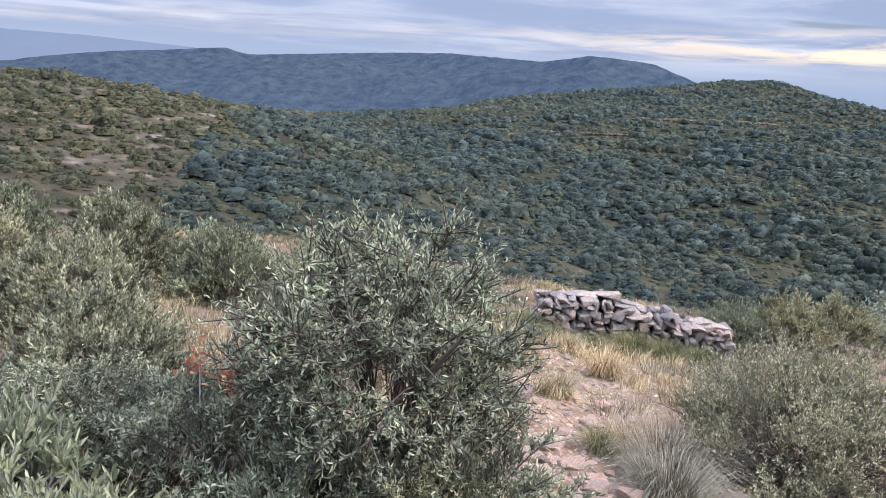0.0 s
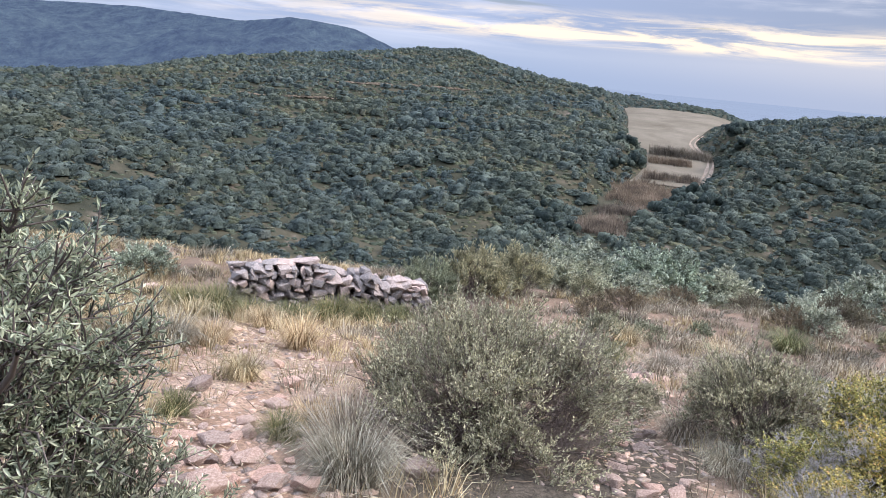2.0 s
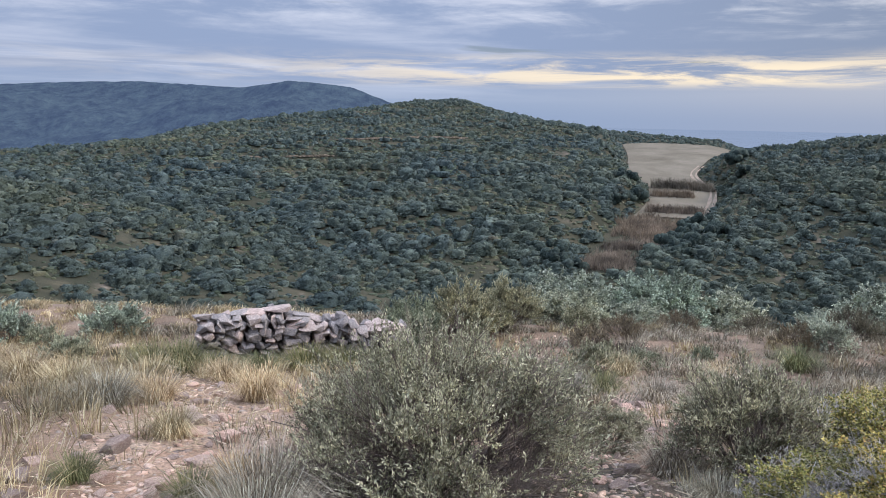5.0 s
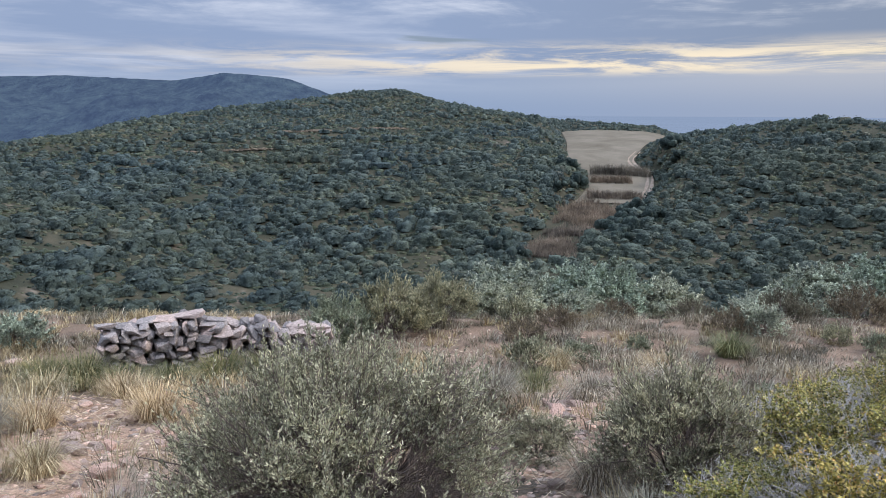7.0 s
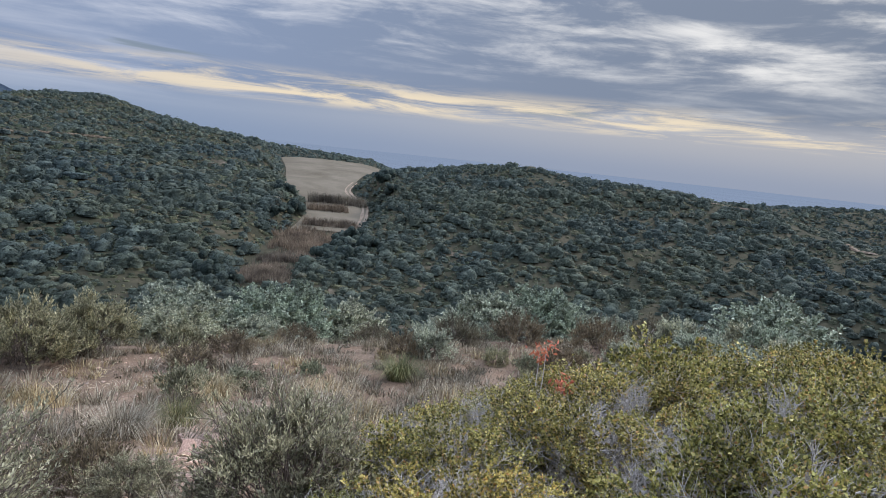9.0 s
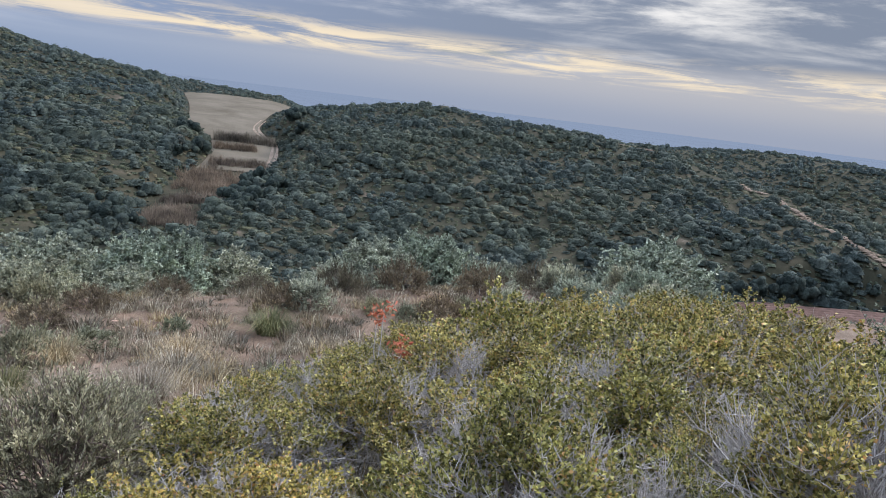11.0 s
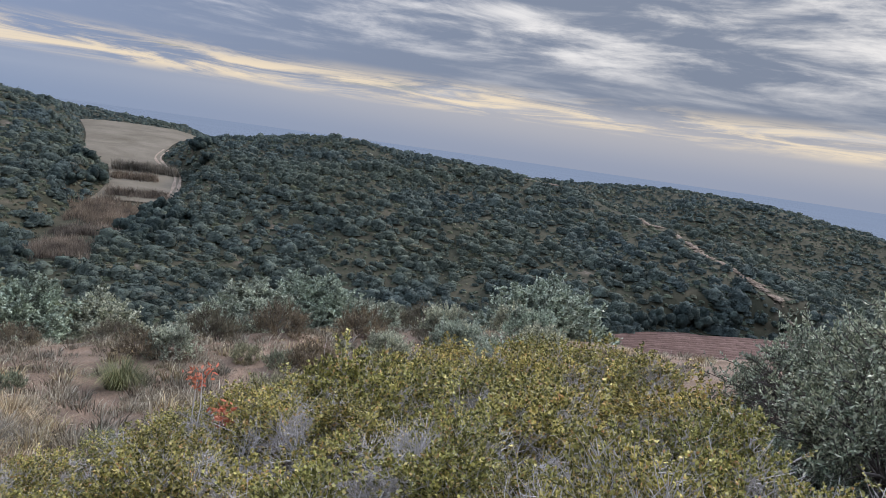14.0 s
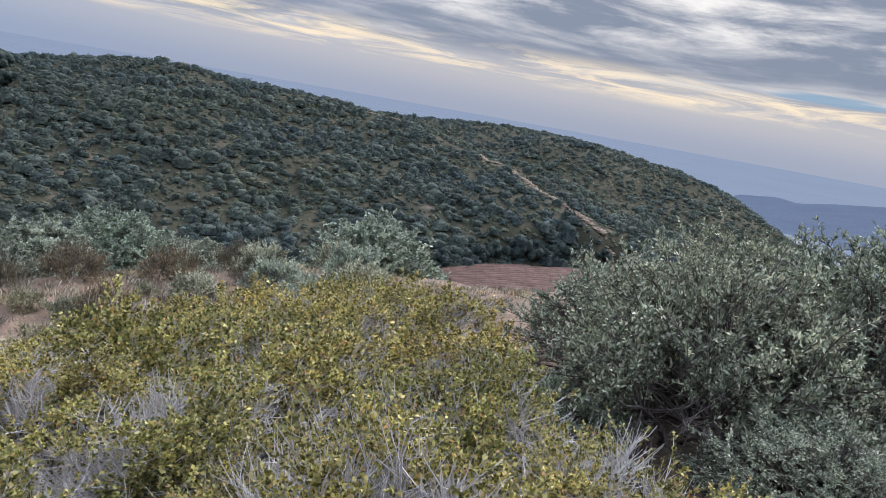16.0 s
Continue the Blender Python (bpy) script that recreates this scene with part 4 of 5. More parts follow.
def hill_scrub():
    rng = np.random.default_rng(11)
    near_kinds = [clump(k, 3, 60) for k in range(18)]
    far_kinds = [clump(40 + k, 2, 22) for k in range(9)]
    low_kinds = [dome(60 + k, 6, 2) for k in range(6)]
    for kinds, r0, r1, gap, lo, hi, low in ((near_kinds, 92, 265, 2.15, 1.1, 3.6, False), (far_kinds, 265, 480, 2.3, 1.1, 3.2, False), (low_kinds, 92, 400, 1.6, 0.6, 1.5, True)):
        n = int(0.5 * np.radians(158) * (r1**2 - r0**2) / gap**2)
        r, az = np.sqrt(rng.uniform(r0**2, r1**2, n)), rng.uniform(-44, 114, n)
        some = faces_knoll(r, az) | (rng.uniform(size=n) < (0.0 if low else 0.2))
        r, az = r[some], az[some]
        n = len(r)
        x, y = polar(r, az)
        # fewer bushes on the dry slope, in drifting clearings and between old terraces
        dry = dryness(x, y)
        thin = 0.40 * fbm(x, y, 46.0, 3) + 0.40 * fbm(x, y, 14.0, 2)
        steps = 0.30 * np.sin(2 * np.pi * land(x, y) / 2.9 + fbm(x, y, 80.0, 2)) * np.clip((30 - az) / 10, 0, 1)
        clear = bareness(x, y) * (0.9 if low else 0.8)
        spur = np.clip((az - 33) / 6, 0, 1) * 0.30
        keep = (rng.uniform(size=n) < 0.72 - clear + (0.12 if low else thin + steps + spur + 0.12 * dry)) & ~near_path(x, y, 1.6 if low else 4.2) & ~near_strip(r, az) & ~in_field(r, az, 0.25) & ~in_plot(r, az, 0.3) & ~((r > 157) & (r < 181) & (az > 30.6) & (az < 34.8))
        x, y, r, az, dry = x[keep], y[keep], r[keep], az[keep], dry[keep]
        size = (lo + (hi - lo) * rng.uniform(size=len(x)) ** 2.2) * (1 - 0.30 * dry) * (1 + 0.35 * np.clip(fbm(x, y, 30.0, 2), -1, 1)) * np.clip(1.35 - r / 700, 0.7, 1.1) * np.clip(0.35 + r / 300, 0.6, 1.0) * np.where(az > 40, 0.85, 1.0)
        tall, turn = rng.uniform(0.6, 1.0, len(x)), along_slope(x, y) + rng.normal(size=len(x)) * 0.6
        if low:
            m = (dry < 0.5) | (rng.uniform(size=len(x)) < 0.75)
            scatter("low_scrub", kinds, x[m], y[m], size[m], tall[m] * 0.7, turn[m], M_LOW, "low brownish scrub between the bushes of the hillsides", "scrub")
            continue
        for name, m, mat, label in (("hill_scrub", dry < 0.5, M_SCRUB, "dense grey-green evergreen scrub on the hillsides"), ("dry_scrub", dry >= 0.5, M_DRYSCRUB, "sparse brownish scrub on the stony slope")):
            scatter(name, kinds, x[m], y[m], size[m], tall[m], turn[m], mat, label, "scrub")


hill_scrub()


def valley_trees():
    """Rounded evergreens along the valley bottom."""
    rng = np.random.default_rng(5)
    spots = [(165, 28.5, 3.6), (161, 30.0, 2.6), (172, 27.0, 2.8), (276, 41.3, 4.4), (255, 42.0, 3.4), (205, 38.6, 3.4), (198, 39.5, 3.2), (192, 38.3, 3.0), (186, 37.2, 3.2), (190, 40.5, 3.4), (182, 39.0, 3.3), (176, 37.8, 3.0), (240, 34.4, 3.6), (250, 33.6, 3.4), (232, 33.6, 3.0), (221, 32.6, 3.2),
             (167, 77.3, 3.4), (171, 78.6, 3.2), (176, 80.4, 3.8), (179, 82.0, 3.4), (183, 83.6, 2.8), (163, 76.0, 2.8), (189, 85.6, 2.0), (192, 87.0, 1.8), (158, 74.6, 2.6)]
    for n, (r, az, s) in enumerate(spots):
        v, f = [], []
        count = 0
        for k in range(15):
            dv, df = dome(200 + 13 * n + k, 9, 6, 0.85, -0.9)
            off = rng.normal(size=3) * np.array([0.40, 0.40, 0.20]) * s
            v.append(dv * s * rng.uniform(0.28, 0.46) + off + np.array([0, 0, 0.45 * s]))
            f.append(df + count)
            count += len(dv)
        x, y = polar(r, az)
        tree = thing("evergreen_tree", Matrix.Translation((x, y, land_at(x, y) - 0.2)), "round dark evergreen oak in the valley bottom", "tree", "valley trees")
        part("crown", mesh_from("crown", np.concatenate(v), np.concatenate(f), M_TREE), tree)
        st = stems(3, 0.6 * s, 25, 0.15, rng, 4)
        tv, tf = tubes(st, np.full(3, 0.16), np.full(3, 0.08), 6)
        part("trunk", mesh_from("trunk", tv, tf, M_BARK), tree)


valley_trees()


def wisps(name, x, y, h, per, lean, width, mat, label, category, rng, spread=0.3, sink=0.03):
    """Upright stalks in clumps at many places: grass or bare rods, joined."""
    idx = np.repeat(np.arange(len(x)), per)
    n = len(idx)
    a, q = rng.uniform(0, 2 * np.pi, n), np.sqrt(rng.uniform(0, 1, n))
    bx, by = x[idx] + np.cos(a) * q * spread[idx], y[idx] + np.sin(a) * q * spread[idx]
    base = np.stack([bx, by, land(bx, by) - sink], 1)
    L = h[idx] * rng.uniform(0.45, 1.1, n)
    out = np.stack([np.cos(a), np.sin(a), 0 * a], 1) * (q * lean * rng.uniform(0.4, 1.4, n))[:, None] + 0.18 * rng.normal(size=(n, 3)) * [1, 1, 0]
    side = np.stack([-np.sin(a + 1), np.cos(a + 1), 0 * a], 1) * (np.broadcast_to(width, len(x))[idx] * rng.uniform(0.6, 1.3, n))[:, None]
    up = np.array([0, 0, 1.0])
    mid = base + (up * 0.62 + out * 0.35) * L[:, None]
    tip = base + (up * (1 - 0.25 * np.linalg.norm(out, axis=1, keepdims=True)) + out * 1.0) * L[:, None]
    v = np.stack([base - side, base + side, mid + side * 0.7, mid - side * 0.7, tip], 1).reshape(-1, 3)
    i = np.arange(n)[:, None] * 5
    ob = new(name, mesh_from(name, v, [i + np.array([[0, 1, 2, 3]]), i + np.array([[3, 2, 4]])], mat))
    return tagged(ob, label, category, kind="stuff")


def reeds():
    rng = np.random.default_rng(21)
    def bed(name, r0, r1, a0, a1, n, h, label):
        mr, ma = (r0 + r1) / 2, (a0 + a1) / 2
        r, az = mr + np.clip(rng.normal(size=n) * 0.45, -1.2, 1.2) * (r1 - r0) / 2, ma + np.clip(rng.normal(size=n) * 0.5, -1.15, 1.15) * (a1 - a0) / 2
        if r1 - r0 < 8:
            az = rng.uniform(a0, a1, n)
        x, y = polar(r, az)
        some = fbm(x, y, 12.0, 3) > (-0.45 if r1 - r0 > 8 else -9.0)
        x, y, n = x[some], y[some], int(some.sum())
        wisps(name, x, y, h * rng.uniform(0.35, 1.1, n) ** 0.8, 16, 0.25, 0.05, M_REED, label, "reeds", rng, np.full(n, 0.7))
    bed("bare_hedge", 261, 266, 35.6, 40.0, 300, 4.4, "row of bare saplings across the field")
    bed("bare_hedge", 249, 253, 35.6, 38.6, 200, 3.4, "row of bare saplings across the field")
    bed("bare_hedge", 227, 233, 35.3, 39.4, 260, 3.0, "row of bare saplings across the field")
    bed("reed_bed", 190, 221, 33.2, 37.6, 900, 2.7, "brown bare thicket in the valley floor")
    bed("reed_bed", 178, 187, 32.4, 36.2, 300, 2.3, "brown bare thicket in the valley floor")
    bed("reed_bed", 158, 176, 30.8, 34.6, 600, 2.2, "brown bare thicket in the valley floor")


reeds()

# ---- bushes on the knoll ----


def patch_of(proto, spots, step):
    """The same bush at many places: rows of place, size and height."""
    for n, (x, y, s, tall) in enumerate(spots):
        m = on_ground(x, y, step * n, s, tall=tall)
        if n:
            again(proto, m)
        else:
            put(proto, m)


olive = shrub("wild_olive", "wild olive shrub with narrow grey-green leaves and bare forked branches", "shrub", 3, (1.26, 1.30), (6, 150, 12), (0.027, 0.0068), M_OLIVE, M_BARK, reach=112, lift=0.53, foot=0.03, up=0.2, twig=0.13, thick=0.019, per_twig=18, six=True, wide=0.9, inner=0.42, limb=0.26, loose=0.9)
put(olive, on_ground(-0.34, 2.42, 20, 1.0))
low_olive = shrub("low_olive", "dense low wild olive with dark grey-green leaves", "shrub", 12, (1.2, 0.62), (16, 150, 9), (0.029, 0.0074), M_OLIVE, M_BARK, foot=0.2, up=0.3, thick=0.010, per_twig=15, six=True, wide=0.95)
patch_of(low_olive, [(-0.95, 2.40, 1.0, 1.0), (-0.02, 2.30, 0.9, 1.1), (-0.50, 2.1, 0.9, 1.0), (-1.6, 2.5, 0.9, 0.8), (-0.28, 2.12, 0.75, 1.15), (0.12, 2.15, 0.6, 0.95)], 97)
sprout = shrub("olive_sprout", "low grey-green sprouts with broad pale leaves", "shrub", 8, (0.8, 0.46), (14, 90, 7), (0.046, 0.012), M_SPROUT, M_TWIG, foot=0.2, up=0.7, thick=0.007, per_twig=10, six=True, wide=0.65, twig=0.22)
patch_of(sprout, [(-1.0, 1.5, 1.0, 1.0), (-0.40, 1.5, 0.8, 0.9), (-1.5, 1.85, 1.0, 1.1)], 140)

daphne = shrub("grey_shrub", "rounded grey-green shrub with fine leaves and brown twigs", "shrub", 31, (2.05, 0.88), (38, 470, 11), (0.023, 0.0078), M_FINE, M_STEM, foot=0.14, up=0.6, thick=0.008, per_twig=19, wide=0.75, twig=0.15, clump=0.15, low=0.10)
put(daphne, on_ground(1.97, 3.85, 0, 1.0))
small = shrub("fine_shrub", "small grey shrub on a bare dark stem", "shrub", 33, (1.0, 0.74), (11, 190, 9), (0.027, 0.0076), M_FINE, M_STEM, reach=88, lift=0.16, foot=0.04, up=0.5, thick=0.008, per_twig=14, wide=0.6, bare=0.06, twig=0.18)
patch_of(small, [(3.72, 3.55, 1.0, 1.0), (3.35, 4.35, 0.6, 0.7), (4.4, 4.5, 0.8, 0.8)], 90)

oak = shrub("kermes_oak", "low kermes oak thicket with yellow-green leaves and grey twigs", "shrub", 41, (1.7, 0.90), (44, 330, 12), (0.024, 0.016), M_OAK, M_TWIG, foot=0.55, up=0.45, thick=0.009, per_twig=22, wide=0.95, bare=0.04, group="kermes oak thicket", twig=0.15, loose=0.9, inner=0.2, clump=0.13, low=0.56, tips=0.45, shoot=0.24)
patch_of(oak, [(3.75, 2.45, 0.72, 0.85), (3.1, 2.3, 0.5, 0.72), (3.5, 2.85, 0.55, 0.75), (4.6, 1.75, 0.85, 0.95), (5.0, 2.75, 0.85, 0.85), (5.9, 1.9, 1.0, 0.85), (6.2, 3.0, 1.0, 0.8), (6.4, 0.8, 0.9, 0.95), (5.5, 3.4, 0.8, 0.8), (4.3, 3.1, 0.72, 0.85), (4.9, 3.75, 0.7, 0.8), (5.8, 4.05, 0.65, 0.8), (6.6, 4.35, 0.7, 0.75), (6.5, 3.7, 0.8, 0.85), (5.45, -0.55, 0.5, 0.9), (4.6, -0.9, 0.8, 1.0)], 77)
twiggy = shrub("half_bare_oak", "half-bare kermes oak, pale grey twigs with few yellow leaves", "shrub", 45, (1.6, 0.92), (60, 420, 9), (0.024, 0.016), M_OAK, M_TWIG, foot=0.6, up=0.5, thick=0.012, per_twig=20, wide=0.95, group="kermes oak thicket", twig=0.17, loose=0.8, inner=0.2, clump=0.12, low=0.80, tips=0.45, shoot=0.24)
patch_of(twiggy, [(5.2, 0.85, 0.9, 0.95), (5.75, 0.15, 0.75, 0.9), (4.85, 1.25, 0.55, 0.9), (5.55, 1.35, 0.6, 0.95)], 113)
far_oak = shrub("kermes_oak", "low kermes oak thicket with yellow-green leaves and grey twigs", "shrub", 43, (1.7, 0.88), (24, 190, 9), (0.032, 0.021), M_OAK, M_TWIG, foot=0.55, up=0.45, thick=0.008, per_twig=20, wide=0.95, bare=0.05, group="kermes oak thicket", twig=0.16, loose=0.8, inner=0.25, clump=0.14, low=0.47, tips=0.4)
patch_of(far_oak, [(7.0, 1.8, 1.0, 0.85), (7.2, 3.3, 1.0, 1.05), (7.6, 2.4, 1.0, 0.85), (8.4, 3.6, 1.0, 0.85), (8.6, 2.4, 1.0, 0.85), (7.2, 4.1, 0.8, 0.75), (9.6, 3.2, 1.0, 0.85), (8.0, 1.2, 0.9, 0.8), (9.8, 2.0, 1.0, 0.85), (9.2, 4.3, 0.9, 0.85), (8.2, 4.6, 0.8, 0.75), (10.6, 3.0, 1.0, 0.9), (10.4, 4.3, 0.9, 0.85), (11.4, 3.6, 0.9, 0.85)], 83)

silver = shrub("holm_bush", "silvery green evergreen bush with dense rounded crown", "shrub", 51, (2.7, 1.45), (26, 480, 10), (0.056, 0.034), M_GREY, M_BARK, foot=0.4, up=0.10, thick=0.014, per_twig=22, wide=1.1, group="silver bushes on the brow", twig=0.11, loose=0.9, inner=0.3, fine=False, clump=0.28, low=0.12)
patch_of(silver, [(7.7, 12.4, 0.95, 1.0), (9.2, 12.0, 1.05, 0.98), (10.6, 11.6, 0.9, 0.95), (11.6, 12.4, 0.85, 0.85), (12.1, 9.35, 0.85, 0.9), (13.5, 8.95, 0.95, 0.95), (14.7, 8.5, 0.8, 0.8), (19.7, 6.7, 1.75, 0.9), (20.4, 7.5, 1.2, 0.9), (6.3, 13.0, 0.6, 0.8), (12.4, 10.8, 0.8, 0.8), (15.6, 8.3, 0.65, 0.8), (6.9, 11.3, 0.6, 0.8), (8.3, 11.2, 0.6, 0.75)], 65)
big = shrub("olive_thicket", "large grey-green wild olive bush with dark shaded stems", "shrub", 61, (2.5, 1.2), (20, 380, 12), (0.034, 0.0135), M_THICKET, M_BARK, reach=100, lift=0.12, foot=0.3, up=0.12, thick=0.015, per_twig=18, wide=0.95, group="olive thicket", twig=0.10, loose=0.9, inner=0.45, clump=0.17, low=0.15)
patch_of(big, [(7.8, -0.35, 1.0, 1.08), (8.5, -1.5, 1.1, 1.08), (9.0, 0.2, 0.9, 1.08), (7.3, 0.5, 0.45, 0.9), (6.7, -0.75, 0.55, 0.75), (6.2, -1.3, 0.5, 0.7), (7.4, -2.3, 1.0, 1.1), (9.7, -0.7, 1.0, 1.1)], 101)

broom = shrub("broom", "upright grey-green broom with thin rods", "shrub", 71, (1.35, 0.95), (30, 260, 9), (0.042, 0.0120), M_BROOM, M_STEM, reach=84, foot=0.25, up=0.75, thick=0.005, per_twig=17, wide=0.5, group="brooms", twig=0.15, inner=0.4, clump=0.2, low=0.12)
patch_of(broom, [(-1.9, 3.2, 0.8, 0.85), (-2.7, 4.4, 0.85, 0.9), (-1.7, 7.2, 1.0, 0.8), (-2.7, 7.0, 1.0, 0.9), (-3.8, 7.0, 1.1, 0.9), (-5.0, 6.6, 1.1, 0.9), (-3.4, 5.4, 0.8, 0.8), (3.6, 9.9, 0.9, 0.85), (4.5, 10.2, 1.0, 0.9), (5.4, 10.6, 1.0, 0.85), (-6.4, 7.6, 1.1, 0.9), (-4.5, 5.6, 1.0, 0.85), (-3.3, 8.2, 1.0, 0.9), (-2.1, 8.4, 1.0, 0.8), (-3.4, 4.3, 0.7, 0.8)], 47)

heath = shrub("dry_heath", "low brown half-dry heath", "shrub", 81, (0.95, 0.42), (26, 90, 7), (0.036, 0.0115), M_DEAD, M_STEM, foot=0.2, up=0.7, thick=0.004, per_twig=7, wide=0.5, group="dry heath", twig=0.25)
patch_of(heath, [(7.0, 9.8, 1.0, 0.8), (8.4, 10.2, 1.0, 0.8), (6.1, 9.2, 0.9, 0.8), (9.8, 9.9, 1.0, 0.8), (10.8, 8.9, 1.2, 1.0), (11.6, 8.2, 1.3, 1.0), (9.0, 8.3, 0.9, 1.0), (-0.9, 4.6, 0.8, 1.0), (-1.2, 6.2, 1.0, 1.0), (-4.2, 8.3, 1.2, 1.0), (12.6, 7.2, 1.3, 1.0), (14.2, 7.0, 1.3, 1.0), (10.3, 6.4, 1.0, 1.0), (3.3, 4.9, 0.8, 1.0)], 53)
dusty = shrub("grey_cushion", "pale grey-green cushion shrub among the dry grass", "shrub", 83, (0.9, 0.5), (20, 110, 7), (0.042, 0.0165), M_GREY, M_STEM, foot=0.2, up=0.6, thick=0.005, per_twig=9, wide=0.6, group="grey cushions", twig=0.2)
patch_of(dusty, [(9.35, 8.1, 1.0, 0.9), (11.4, 9.0, 0.9, 0.9), (-0.4, 11.6, 1.2, 0.8), (-1.8, 11.2, 1.2, 0.9), (11.8, 6.2, 1.0, 0.9), (12.8, 5.5, 1.3, 1.0), (13.8, 6.3, 1.2, 1.0), (12.2, 4.5, 1.2, 0.9), (13.6, 4.4, 1.3, 0.9), (15.0, 5.2, 1.4, 1.0), (16.2, 6.0, 1.3, 1.0)], 61)

tuft = shrub("thyme_cushion", "low dull green and brown cushion in the dry grass", "shrub", 87, (0.5, 0.24), (14, 60, 6), (0.028, 0.010), M_BROOM, M_STEM, foot=0.12, up=0.6, thick=0.003, per_twig=9, wide=0.6, group="thyme cushions", twig=0.25)
dice = random.Random(31)
spots = []
while len(spots) < 28:
    x, y = dice.uniform(-4.5, 12.5), dice.uniform(3.6, 11.5)
    if 0.1 * x + 0.22 * y < 3.1 and not (-0.4 < x < 3.2 and y < 9.6) and x + y > 6.0 - 3.0 * (x < 0):
        spots.append((x, y, dice.uniform(0.7, 1.5), dice.uniform(0.8, 1.2)))
patch_of(tuft, spots, 59)

# ---- dry-stone wall ----


def stone_mesh(seed):
    """An angular broken stone about one unit wide."""
    rng = np.random.default_rng(seed)
    bm = bmesh.new()
    for p in rng.uniform(-1, 1, (26, 3)):
        p = p / max(np.abs(p).max(), 1e-3) * rng.uniform(0.40, 0.56)
        bm.verts.new(Vector(p * np.array([1.0, 0.95, 0.9])))
    bmesh.ops.convex_hull(bm, input=bm.verts[:])
    bmesh.ops.delete(bm, geom=[v for v in bm.verts if not v.link_faces], context="VERTS")
    bmesh.ops.recalc_face_normals(bm, faces=bm.faces[:])
    me = bpy.data.meshes.new("stone")
    bm.to_mesh(me)
    bm.free()
    return me


STONES = [stone_mesh(k) for k in range(20)]
for me in STONES:
    me.materials.append(M_STONE)


def wall_line(s):
    """Foot of the ruined wall at s metres from its left end."""
    return 0.79 + s, 9.08 + 0.10 * math.sin(s * 1.3) + 0.03 * s


def dry_wall():
    rng = random.Random(4)
    x0, y0 = wall_line(0)
    wall = thing("dry_stone_wall", Matrix(), "ruined low dry-stone wall of grey and pink limestone", "stone wall")
    length = 2.46
    heights = [(-0.1, 0.50), (0.1, 0.55), (0.45, 0.57), (0.9, 0.58), (1.12, 0.52), (1.4, 0.46), (1.62, 0.50), (1.75, 0.52), (1.9, 0.40), (2.15, 0.44), (2.4, 0.42), (2.7, 0.30)]
    for back in (0.0, 0.26, 0.48):
        s = -0.04
        while s < length:
            w = rng.choice((0.08, 0.10, 0.13, 0.17))
            top = float(np.interp(s + w / 2, *np.array(heights).T)) - 0.10 * (back > 0.4)
            z = -0.14
            while z < top - 0.03:
                h = min(rng.choice((0.05, 0.065, 0.08, 0.10, 0.125)), top - z + 0.03)
                x, y = wall_line(s + w / 2 + rng.uniform(-0.05, 0.05))
                ob = new("stone", rng.choice(STONES))
                ob.parent = wall
                ob.matrix_basis = Matrix.Translation((x, y + back + rng.uniform(-0.03, 0.025), land_at(x, y) + z + h / 2)) @ pose(0, 0, 0, rng.uniform(-9, 9), rng.gauss(0, 15), rng.uniform(-14, 14)) @ Matrix.Diagonal((w * rng.uniform(0.95, 1.4), rng.uniform(0.22, 0.32), h * 1.2, 1))
                z += h * 0.96
            s += w * 0.98
    # long slabs laid on top
    for s, w, d, h, lift, lean in ((0.60, 0.33, 0.26, 0.075, 0.60, 3), (0.90, 0.36, 0.26, 0.065, 0.63, -8), (0.25, 0.24, 0.26, 0.06, 0.56, 2), (1.2, 0.20, 0.24, 0.06, 0.54, 6), (1.70, 0.14, 0.20, 0.13, 0.53, 14), (2.15, 0.30, 0.24, 0.07, 0.46, -6), (2.40, 0.26, 0.22, 0.06, 0.42, 8), (0.44, 0.20, 0.22, 0.06, 0.60, -5)):
        x, y = wall_line(s)
        ob = new("stone", rng.choice(STONES))
        ob.parent = wall
        ob.matrix_basis = Matrix.Translation((x, y + 0.12, land_at(x, y) + lift)) @ pose(0, 0, 0, 0, lean, rng.uniform(-12, 12)) @ Matrix.Diagonal((w, d, h, 1))


dry_wall()

# ---- loose stones ----
ROCKS = [stone_mesh(100 + k) for k in range(9)]
for me in ROCKS:
    me.materials.append(M_ROCK)


